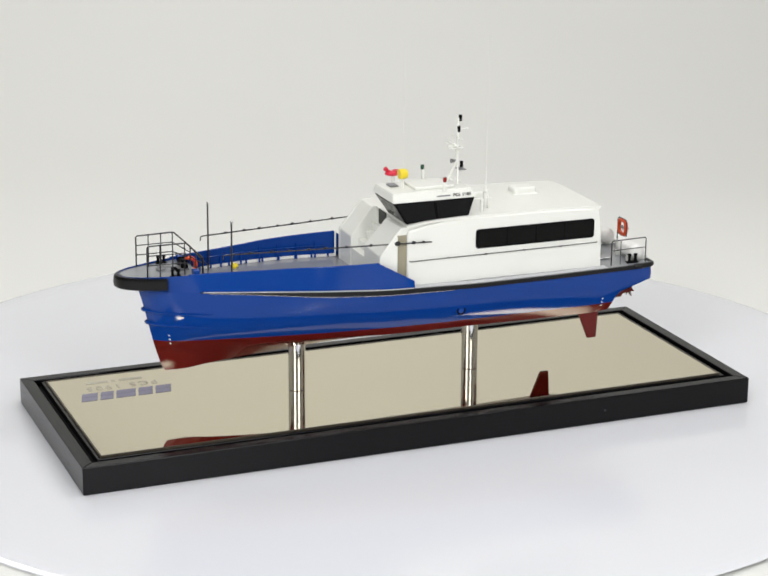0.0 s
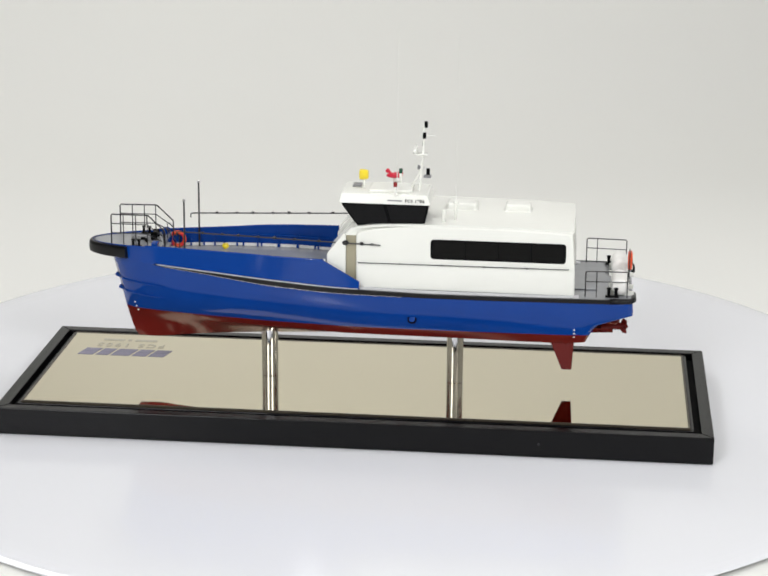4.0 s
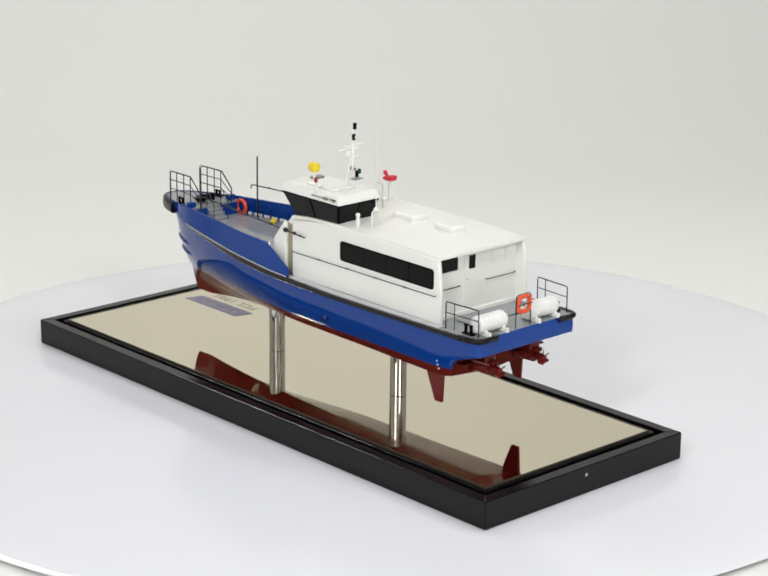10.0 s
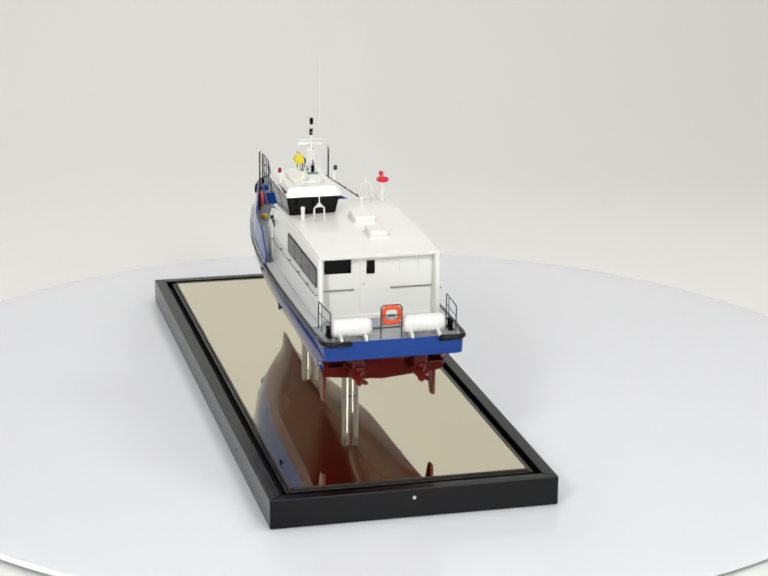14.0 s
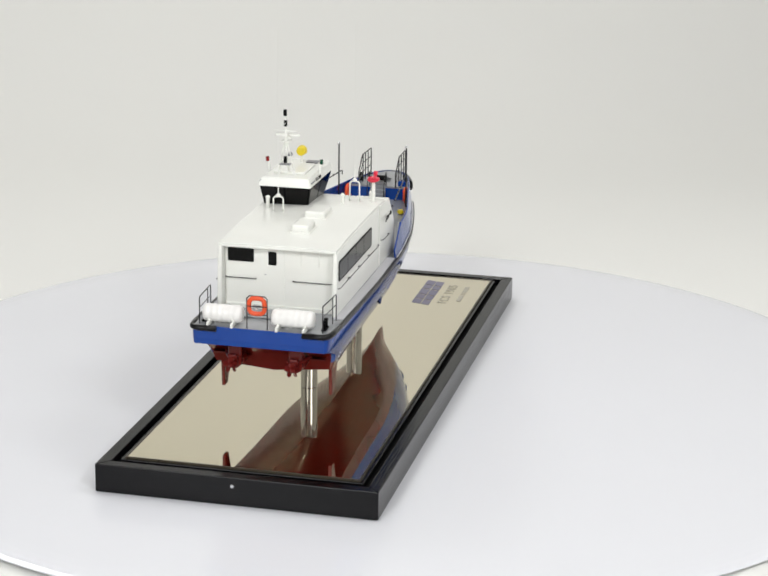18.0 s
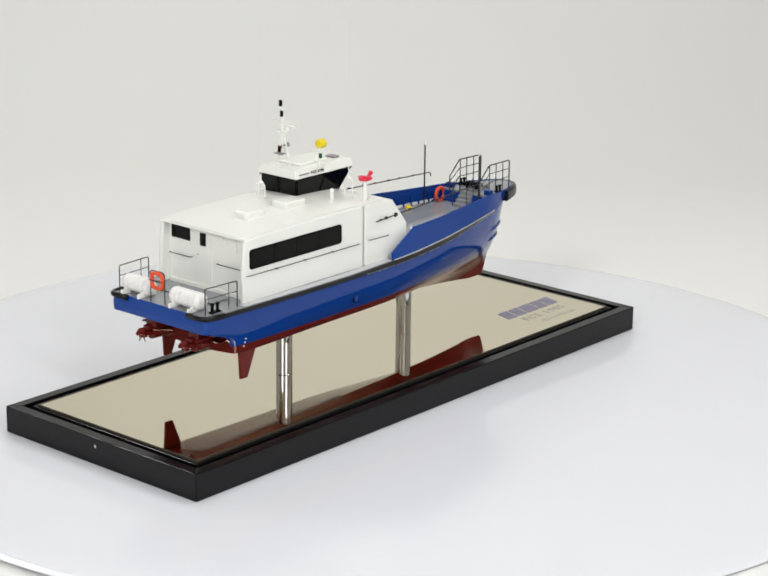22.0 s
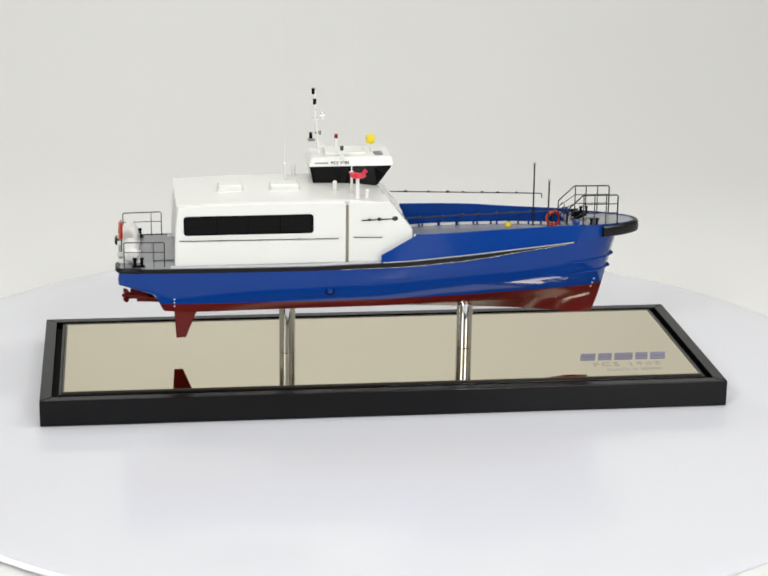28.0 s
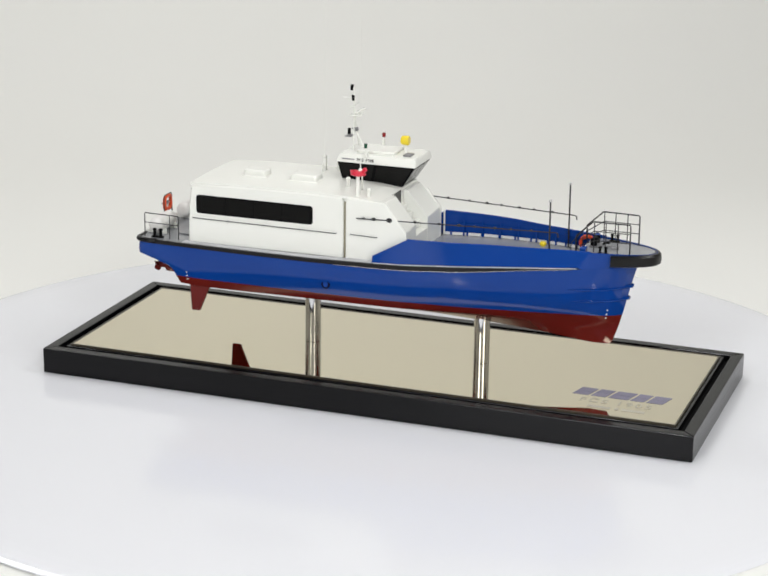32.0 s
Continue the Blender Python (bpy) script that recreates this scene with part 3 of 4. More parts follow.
def fender():
    bm = B()
    xs = spread(0.290, 0.335, 36)
    line = [rim_point(x, 1) for x in xs] + [rim_point(x, -1) for x in xs[-2::-1]]
    rows = []
    n = len(line)
    for i, p in enumerate(line):
        d = (line[min(n - 1, i + 1)] - line[max(0, i - 1)])
        nrm = Vector((d.y, -d.x, 0)).normalized()
        if nrm.dot(Vector((p.x - 0.25, p.y, 0))) < 0:
            nrm = -nrm
        c = Vector((p.x, p.y, 0.2155))
        rows.append([bm.verts.new(c + nrm * a + Vector((0, 0, b))) for a, b in
                     ((-0.003, -0.0068), (0.003, -0.0068), (0.0052, -0.0054), (0.0062, -0.0004), (0.0054, 0.0066), (0.003, 0.0092), (-0.003, 0.0092))])
    for a, b in zip(rows, rows[1:]):
        for j in range(7):
            bm.faces.new((a[j], a[(j + 1) % 7], b[(j + 1) % 7], b[j]))
    bm.faces.new(rows[0])
    bm.faces.new(rows[-1])
    part("bow_fender", bm, M_RUBBER, SHIP, "thick black rubber bow fender", smooth=True, auto=35)


fender()

# black rubber round the two stern corners, low blue stern sill with cut-outs
for side in (1, -1):
    pts = [sheer_point(-0.312, side, 0.0006, -0.0022), sheer_point(-0.322, side, 0.0006, -0.0022)]
    c = sheer_point(-0.335, side, 0, -0.0022)
    for a in range(0, 91, 15):
        pts.append(Vector((-0.3565 - 0.0100 * math.sin(radians(a)), side * (0.0795 + 0.0100 * math.cos(radians(a))), c.z)))
    pts.append(Vector((-0.3664, side * 0.056, c.z)))
    part("corner_fender", tube(B(), pts, 0.0037, 12), M_RUBBER, SHIP, smooth=True)


# ---------------------------------------------------------------- deckhouse
HZ = 0.1915
CORE = [(-0.2715, HZ), (-0.2715, 0.2785), (-0.20, 0.2815), (-0.085, 0.2815), (0.004, 0.2765), (0.004, HZ)]
HOUSE = part("deckhouse", prism(B(), CORE, "y", -0.0735, 0.0735, 0.0015), M_WHITE, SHIP, "white passenger deckhouse", smooth=True, auto=25)
# front: two blocks with a sloping brow, and a companion channel between them
for y0, y1, zt in ((-0.0735, -0.0320, 0.2772), (0.0177, 0.0735, 0.2735)):
    front = [(0.0020, HZ), (0.0020, zt), (0.0100, zt - 0.0006), (0.0405, 0.2385), (0.0412, 0.2360), (0.0412, HZ)]
    part("house_front", prism(B(), front, "y", y0, y1, 0.0008, 2), M_WHITE, HOUSE, smooth=True, auto=30)
for x1, z0, z1 in ((0.0404, HZ, 0.2215), (0.0300, 0.2215, 0.2330), (0.0190, 0.2330, 0.2445), (0.0100, 0.2445, 0.2545)):
    part("companion_step", box(B(), 0.0035, x1, -0.0318, 0.0175, z0, z1 - 0.0002, 0.0005, 1), M_WHITE, HOUSE)
part("companion_door", box(B(), 0.0038, 0.0048, -0.0215, 0.0060, 0.2555, 0.2762, 0.0003, 1), M_GLASS, HOUSE, "dark door at the head of the companion channel")
# side plates stand proud of the core, leave an upright recess between them and run aft as fins
for side, gap in ((1, (0.003, 0.0165)), (-1, (-0.0510, -0.0474))):
    y0, y1 = sorted((side * 0.0730, side * 0.0790))

    def top(x):
        if side < 0:
            return lerp(x, [(-0.277, 0.2765), (-0.20, 0.2790), (-0.085, 0.2795), (-0.04, 0.2785), (0.0085, 0.2770)])
        return lerp(x, [(-0.277, 0.2765), (-0.20, 0.2790), (-0.085, 0.2795), (-0.04, 0.2765), (0.0165, 0.2660)])
    aft = [(-0.2885, HZ), (-0.2880, 0.220), (-0.2868, 0.245), (-0.2850, 0.262), (-0.2830, 0.2755)] + [(x, top(x)) for x in spread(-0.26, gap[0] - 0.003, 10)] + \
          [(gap[0], top(gap[0]) - 0.004), (gap[0], HZ)]
    part("side_plate", prism(B(), aft, "y", y0, y1, 0.0022, 3), M_WHITE, HOUSE, smooth=True, auto=30)
    fwd = [(gap[1], HZ), (gap[1], top(gap[1]) - 0.004), (gap[1] + 0.003, top(gap[1] + 0.003))]
    if side < 0:
        fwd += [(x, top(x)) for x in spread(gap[1] + 0.012, 0.0085, 6)] + [(0.0108, 0.2758)]
    fwd += [(0.0408, 0.2392), (0.0420, 0.2360), (0.0420, HZ)]
    part("side_plate", prism(B(), fwd, "y", y0, y1, 0.0014, 3), M_WHITE, HOUSE, smooth=True, auto=30)
    # strip at the bottom of the gap, its shade put into the colour
    part("recess", box(B(), gap[0] - 0.001, gap[1] + 0.001, side * 0.0738 - 0.0004, side * 0.0738 + 0.0004, HZ, top(gap[0]) - 0.006), M_RECESS, HOUSE)
    # long side window: dark frame with four panes
    bm = B()
    prism(bm, rounded(-0.2755, -0.0965, 0.2355, 0.2625, 0.0045), "y", side * 0.0788, side * 0.0796)
    win = part("side_window", bm, M_BLACK, HOUSE, "long dark tinted side window")
    for i in range(4):
        a = -0.2730 + i * 0.0436
        bm = B()
        prism(bm, rounded(a, a + 0.0424, 0.2375, 0.2605, 0.0028), "y", side * 0.0794, side * 0.0799)
        bmesh.ops.bevel(bm, geom=[e for e in bm.edges if e.calc_face_angle(0) > 1], offset=0.0004, segments=1, affect="EDGES")
        part("pane", bm, M_TINT, win)
    # grab rails
    rails = [(-0.281, -0.0615), (-0.0405, -0.0005)] if side < 0 else [(-0.280, 0.0)]
    for a, b in rails:
        y = side * 0.0822
        r = part("grab_rail", tube(B(), [(a, side * 0.079, 0.2285), (a + 0.001, y, 0.2287), (b - 0.001, y, 0.2275), (b, side * 0.079, 0.2273)], 0.0006, 6), M_RAIL, HOUSE,
                 "thin black grab rail")
        n = max(1, round((b - a) / 0.055))
        for x in spread(a, b, n)[1:-1]:
            part("rail_bracket", box(B(), x - 0.0007, x + 0.0007, *sorted((side * 0.079, side * 0.0828)), 0.2268, 0.2286), M_RAIL, r)

# aft wall: window, door with pane, rails
bm = B()
prism(bm, rounded(0.0342, 0.0690, 0.2530, 0.2705, 0.0012), "x", -0.2724, -0.2713)
part("aft_window", bm, M_TINT, HOUSE, "dark tinted aft window")
bm = B()
prism(bm, rounded(-0.0062, 0.0225, 0.2020, 0.2735, 0.003), "x", -0.2726, -0.2713)
DOOR = part("door", bm, M_WHITE, HOUSE, "white aft door")
bm = B()
prism(bm, rounded(0.0036, 0.0144, 0.2508, 0.2685, 0.001), "x", -0.2732, -0.2724)
part("door_pane", bm, M_TINT, DOOR)
part("door_handle", tube(B(), [(-0.2725, 0.0195, 0.238), (-0.2742, 0.0195, 0.238), (-0.2742, 0.0165, 0.238)], 0.0005, 6), M_SILVER, DOOR)
for a, b in ((0.0311, 0.0716), (-0.0699, -0.0177)):
    part("grab_rail", tube(B(), [(-0.2714, a, 0.2315), (-0.2746, a, 0.2315), (-0.2746, b, 0.2315), (-0.2714, b, 0.2315)], 0.0006, 6), M_RAIL, HOUSE)
for y in (-0.0290, -0.0525):
    part("batten", box(B(), -0.2729, -0.2713, y - 0.0008, y + 0.0008, 0.2515, 0.2755, 0.0003, 1), M_WHITE, HOUSE)
part("aft_sill", box(B(), -0.2745, -0.2713, -0.0720, 0.0720, 0.1915, 0.1965), M_WHITE, HOUSE)
part("deck_hatch", box(B(), -0.318, -0.286, -0.050, 0.050, 0.1925, 0.1942, 0.0008, 1), M_DECK, SHIP, "flush grey hatch in the after deck")

# roof with a slight overhang aft
bm = B()
rows = []
for x in spread(-0.2850, 0.004, 24):
    z = lerp(x, [(-0.2850, 0.2785), (-0.20, 0.2815), (-0.085, 0.2820), (-0.03, 0.2800), (0.004, 0.2758)])
    rows.append([bm.verts.new((x, y, z + 0.0018 * (1 - (y / 0.078) ** 2))) for y in spread(-0.078, 0.078, 12)] +
                [bm.verts.new((x, y, z - 0.0030)) for y in spread(0.078, -0.078, 12)])
for a, b in zip(rows, rows[1:]):
    for j in range(len(a)):
        k = (j + 1) % len(a)
        bm.faces.new((a[j], a[k], b[k], b[j]))
bm.faces.new(rows[0])
bm.faces.new(rows[-1][::-1])
ROOF = part("roof", bm, M_WHITE, HOUSE, smooth=True, auto=35)
for x, y, sx, sy in ((-0.132, -0.014, 0.020, 0.014), (-0.208, -0.014, 0.017, 0.012)):
    h = part("roof_hatch", box(B(), x - sx, x + sx, y - sy, y + sy, 0.282, 0.2925, 0.003, 3), M_WHITE, ROOF, smooth=True, auto=40)
    part("hatch_coaming", box(B(), x - sx - 0.002, x + sx + 0.002, y - sy - 0.002, y + sy + 0.002, 0.281, 0.2845, 0.0008, 1), M_WHITE, h)


# ---------------------------------------------------------------- wheelhouse
def quad_prism(low, high):
    """A box whose top and bottom outlines differ."""
    bm = B()
    a, b = [bm.verts.new(p) for p in low], [bm.verts.new(p) for p in high]
    bm.faces.new(a[::-1])
    bm.faces.new(b)
    n = len(a)
    for i in range(n):
        bm.faces.new((a[i], a[(i + 1) % n], b[(i + 1) % n], b[i]))
    return bm


YP, YS = 0.0790, 0.0080
LOW = [(-0.0865, 0.0732, 0.2790), (-0.0865, 0.0138, 0.2790), (0.0010, 0.0145, 0.2755), (0.0010, 0.0725, 0.2755)]
HIGH = [(-0.0930, YP, 0.3090), (-0.0930, YS, 0.3090), (0.0235, YS, 0.3090), (0.0235, YP, 0.3090)]
WHEELHOUSE = part("wheelhouse", quad_prism(LOW, HIGH), M_BLACK, SHIP, "dark glazed wheelhouse set to port under a white roof")
cx, cy = -0.036, 0.0435


def wall_panes(i, j, count, name):
    """Panes on the sloping wall between two corners."""
    a0, b0, a1, b1 = (Vector(p) for p in (LOW[i], LOW[j], HIGH[i], HIGH[j]))
    mid = (a0 + b0 + a1 + b1) / 4
    nrm = (b0 - a0).cross(a1 - a0).normalized()
    if nrm.dot(mid - Vector((cx, cy, mid.z))) < 0:
        nrm = -nrm
    for k in range(count):
        u0, u1 = (k + 0.04) / count, (k + 0.96) / count
        cs = []
        for u, v in ((u0, 0.12), (u1, 0.12), (u1, 0.93), (u0, 0.93)):
            lo, hi = a0.lerp(b0, u), a1.lerp(b1, u)
            cs.append(lo.lerp(hi, v))
        part(name, quad_prism([c + nrm * 0.0002 for c in cs], [c + nrm * 0.0009 for c in cs]), M_GLASS, WHEELHOUSE)


wall_panes(0, 3, 2, "side_pane")
wall_panes(1, 2, 2, "side_pane")
wall_panes(2, 3, 3, "front_pane")
wall_panes(0, 1, 2, "aft_pane")
bm = B()
prism(bm, [(-0.0955, YS - 0.002), (0.0255, YS - 0.002), (0.0255, YP + 0.002), (-0.0955, YP + 0.002)], "z", 0.3085, 0.3205)
for v in bm.verts:
    if v.co.z > 0.315:
        v.co.x += 0.005 if v.co.x < 0 else -0.002
        v.co.y += 0.005 if v.co.y < 0.04 else -0.005
bmesh.ops.bevel(bm, geom=list(bm.edges), offset=0.0012, segments=2, affect="EDGES")
WROOF = part("wheelhouse_roof", bm, M_WHITE, WHEELHOUSE, "white wheelhouse roof", smooth=True, auto=40)
part("roof_locker", box(B(), -0.070, -0.012, 0.022, 0.066, 0.3200, 0.3245, 0.002, 3), M_WHITE, WROOF, smooth=True, auto=40)
part("roof_grille", box(B(), 0.0005, 0.0125, 0.0225, 0.0395, 0.3203, 0.3228, 0.0008, 1), M_GREY, WROOF)
# type lettering and a small grey mark on both roof edges
for side in (1, -1):
    y = YP + 0.0009 if side > 0 else YS - 0.0009
    lean = pose(0, 0, 0, 69, 0, 180 if side > 0 else 0)
    lettering("FCS 1905", "type_lettering", WROOF, 0.0054, Matrix.Translation((-0.0745 if side > 0 else -0.0505, y, 0.3136)) @ lean, M_BLACK, 0.00016)
    a, b = (-0.0575, -0.0385) if side > 0 else (-0.0865, -0.0675)
    part("edge_mark", quad_prism([(a, y - side * 0.0010, 0.3128), (b, y - side * 0.0010, 0.3128), (b, y + side * 0.0002, 0.3128), (a, y + side * 0.0002, 0.3128)],
                                 [(a, y - side * 0.0016, 0.3143), (b, y - side * 0.0016, 0.3143), (b, y - side * 0.0004, 0.3143), (a, y - side * 0.0004, 0.3143)]), M_GREY, WROOF)

# ---------------------------------------------------------------- mast and roof gear
MX, MY = -0.0815, 0.0447
MAST = part("mast", tube(B(), [(-0.066, MY, 0.322), (MX, MY, 0.352), (MX - 0.001, MY, 0.410)], 0.0016, 8), M_WHITE, SHIP, "white tripod signal mast")
for s in (1, -1):
    part("mast_leg", tube(B(), [(-0.078, MY + s * 0.012, 0.322), (MX, MY + s * 0.001, 0.372)], 0.0011, 6), M_WHITE, MAST)
part("spreader", tube(B(), [(MX, MY - 0.017, 0.384), (MX, MY + 0.017, 0.384)], 0.0008, 6), M_WHITE, MAST)
part("spreader", tube(B(), [(MX - 0.016, MY, 0.395), (MX, MY, 0.3945)], 0.0007, 6), M_WHITE, MAST)
part("mast_step", box(B(), MX - 0.006, MX + 0.010, MY - 0.006, MY + 0.006, 0.369, 0.3705, 0.0005, 1), M_WHITE, MAST)
radar = part("radar_bar", box(B(), MX + 0.0075, MX + 0.0115, MY - 0.017, MY + 0.017, 0.3750, 0.3785, 0.001), M_WHITE, MAST)
part("radar_pedestal", turned(B(), [(0.004, 0.3705), (0.0036, 0.374), (0.0015, 0.3752)], (MX + 0.0095, MY, 0), n=14), M_WHITE, radar)
for x, y, z in ((-0.0852, MY, 0.4097), (-0.0832, MY, 0.3948), (-0.0888, 0.0437, 0.3459)):
    lamp = part("mast_lamp", turned(B(), [(0.0022, -0.0042), (0.0024, -0.0036), (0.0024, 0.0036), (0.0022, 0.0042)], (x, y, z), n=14), M_BLACK, MAST, "small black signal lamp")
    part("lamp_bracket", box(B(), x, x + 0.004, y - 0.0006, y + 0.0006, z - 0.0006, z + 0.0006), M_WHITE, lamp)
part("loudhailer", turned(B(), [(0.0012, -0.004), (0.0018, 0.0), (0.0034, 0.0045), (0.0030, 0.0047)], (-0.0792, 0.0405, 0.3505), "x", 14), M_GREY, MAST)
part("mast_plate", box(B(), -0.093, -0.083, 0.036, 0.051, 0.3388, 0.3400, 0.0003, 1), M_GREY, MAST)
for y, m, txt in ((0.0804, M_PORT, "dark red port navigation lamp"), (0.0035, M_GREEN, "green starboard navigation lamp")):
    b = part("lamp_bracket", box(B(), -0.0505, -0.0470, y - 0.0018 + (-0.002 if y > 0.04 else 0.002), y + 0.0018 + (-0.002 if y > 0.04 else 0.002), 0.3185, 0.3330, 0.0006, 1), M_WHITE, WROOF)
    part("navigation_lamp", turned(B(), [(0.0022, -0.0032), (0.0025, -0.0026), (0.0025, 0.0026), (0.0022, 0.0032)], (-0.0487, y, 0.3358), n=14), m, b, txt)
# yellow searchlight
SEARCH = part("searchlight", turned(B(), [(0.0042, -0.0062), (0.0062, -0.0052), (0.0070, 0.0), (0.0070, 0.0048), (0.0064, 0.0056)], (-0.0032, 0.0443, 0.3392), "x", 22),
              M_YELLOW, SHIP, "yellow searchlight on the wheelhouse roof", smooth=True, auto=40)
part("searchlight_yoke", tube(B(), [(-0.0032, 0.0443, 0.3195), (-0.0032, 0.0443, 0.333)], 0.0016, 8), M_WHITE, SEARCH)
# red fire monitor on its white stalk
MON = part("fire_monitor", tube(B(), [(-0.0430, -0.0660, 0.3120), (-0.036, -0.066, 0.3122), (-0.0300, -0.0665, 0.3133), (-0.0265, -0.067, 0.3160), (-0.0240, -0.067, 0.3185)], 0.0021, 10),
           M_SCARLET, SHIP, "scarlet fire monitor on a white stalk", smooth=True, auto=50)
part("monitor_body", ball(B(), (-0.0335, -0.0664, 0.3122), 0.0050, (2.3, 1.7, 0.72)), M_SCARLET, MON, smooth=True)
part("monitor_wheel", ring(B(), (-0.0395, -0.0660, 0.3155), "z", 0.0055, 0.0009, 18, 6), M_SCARLET, MON, smooth=True)
part("monitor_lever", tube(B(), [(-0.0330, -0.0745, 0.3140), (-0.0330, -0.0585, 0.3140)], 0.0012, 8), M_SCARLET, MON)
part("monitor_nozzle", tube(B(), [(-0.0254, -0.067, 0.3172), (-0.0220, -0.067, 0.3200)], 0.0030, 10), M_SCARLET, MON)
part("monitor_stalk", turned(B(), [(0.0042, 0.274), (0.0030, 0.280), (0.0024, 0.3105)], (-0.034, -0.0664, 0), n=14), M_WHITE, MON, smooth=True, auto=40)


def arch(x, y, foot, topz, spread_y=0.0068):
    a = part("aerial_arch", tube(B(), [(x, y - spread_y, foot), (x, y - spread_y, topz - 0.0030), (x, y - spread_y * 0.75, topz - 0.0006), (x, y, topz), (x, y + spread_y * 0.75, topz - 0.0006),
                                       (x, y + spread_y, topz - 0.0030), (x, y + spread_y, foot)], 0.0011, 8), M_WHITE, ROOF, smooth=True)
    part("whip_aerial", tube(B(), [(x, y, topz), (x, y, 0.528)], 0.00016, 5), M_WHITE, a)
    part("aerial_base", turned(B(), [(0.0034, 0.0), (0.0037, 0.0022), (0.0022, 0.0036), (0.0007, 0.0050), (0.0006, 0.0200)], (x, y, topz), n=12), M_WHITE, a, smooth=True)
    part("arch_foot", box(B(), x - 0.0022, x + 0.0022, y - spread_y - 0.0020, y + spread_y + 0.0020, foot, foot + 0.0024, 0.0005, 1), M_WHITE, a)
    return a


arch(-0.1264, 0.0430, 0.280, 0.3035)
arch(-0.0395, -0.0413, 0.276, 0.3095)
for x, y, z1 in ((-0.112, 0.062, 0.300), (-0.062, -0.030, 0.297), (-0.020, -0.060, 0.292)):
    part("vent_pipe", turned(B(), [(0.0026, 0.276), (0.0026, z1 - 0.004), (0.0034, z1 - 0.002), (0.0020, z1)], (x, y, 0), n=12), M_WHITE, ROOF, smooth=True, auto=45)
# ---------------------------------------------------------------- cargo deck gear
for side in (1, -1):
    a, b = Vector((-0.030, side * 0.0840, 0.2530)), Vector((0.2475, side * 0.0500, 0.2520))
    rod = part("boom_rod", tube(B(), [a, b, b + Vector((0.003, 0, -0.001)), b + Vector((0.0035, 0, -0.0065))], 0.0009, 6), M_RAIL, SHIP, "thin dark boom rod with small clips")
    for u, r in ((0.04, 0.0011), (0.09, 0.0015), (0.17, 0.0022), (0.30, 0.0012), (0.42, 0.0011), (0.52, 0.0013), (0.60, 0.0011), (0.70, 0.0012), (0.78, 0.0011), (0.88, 0.0011)):
        part("clip", ball(B(), a.lerp(b, u) + Vector((0, 0, 0.0005)), r * 1.6, (1.3, 0.8, 1)), M_RAIL, rod)
    px_, py_ = 0.2395, side * 0.0523
    pole = part("pole", tube(B(), [(px_, py_, 0.2035), (px_, py_, 0.2950)], 0.0012, 8), M_RAIL, SHIP, "upright black pole with a small ball")
    part("pole_ball", ball(B(), (px_, py_, 0.2965), 0.0021), M_SILVER, pole)
    lb = part("lifebuoy", ring(B(), (0.2690, side * 0.0455, 0.2150), "y", 0.0098, 0.0027), M_ORANGE, SHIP, "orange lifebuoy hung inside the bulwark", smooth=True)
    for q in (45, 135, 225, 315):
        part("strap", box(B(), 0.2690 + 0.0098 * math.cos(radians(q)) - 0.0016, 0.2690 + 0.0098 * math.cos(radians(q)) + 0.0016, side * 0.0455 - 0.0031, side * 0.0455 + 0.0031,
                          0.2150 + 0.0098 * math.sin(radians(q)) - 0.0016, 0.2150 + 0.0098 * math.sin(radians(q)) + 0.0016, 0.0005, 1), M_SCARLET, lb)
    cap = part("vent_cap", turned(B(), [(0.0030, 0.2020), (0.0030, 0.2055), (0.0048, 0.2065), (0.0050, 0.2090), (0.0036, 0.2110)], (0.2025, side * 0.0525, -0.0025), n=16), M_YELLOW, SHIP,
               "yellow capped deck vent", smooth=True, auto=45)
    # bow rails
    yb = side * 0.0275
    top = [(0.346, yb, 0.2245), (0.346, yb, 0.2650), (0.3445, yb, 0.2668), (0.296, yb * 1.05, 0.2672), (0.294, yb * 1.05, 0.2668), (0.2715, yb * 1.05, 0.2455), (0.2715, yb * 1.05, 0.2240)]
    rail = part("bow_rail", tube(B(), top, 0.0010, 7), M_RAIL, SHIP, "black tubular rail on the bow platform", smooth=True)
    for dz in (0.013, 0.026):
        part("mid_bar", tube(B(), [(0.346, yb, 0.2668 - dz), (0.296, yb * 1.05, 0.2668 - dz), (0.2715 + (0.004 if dz > 0.02 else 0.002), yb * 1.05, 0.2455 - dz * 0.55)], 0.0007, 6), M_RAIL, rail)
    for x in (0.329, 0.312, 0.296):
        part("rail_post", tube(B(), [(x, yb * 1.03, 0.2240), (x, yb * 1.03, 0.2672)], 0.0008, 6), M_RAIL, rail)
    # bitts on the platform
    bt = part("bitts", box(B(), 0.303, 0.318, side * 0.0345 - 0.003, side * 0.0345 + 0.003, 0.2245, 0.2262, 0.0005, 1), M_BLACK, SHIP, "pair of black mooring bitts")
    for x in (0.3065, 0.3145):
        part("bitt_post", turned(B(), [(0.0019, 0.2255), (0.0019, 0.2325), (0.0026, 0.2330), (0.0026, 0.2345), (0.0018, 0.2350)], (x, side * 0.0345, 0), n=12), M_BLACK, bt)

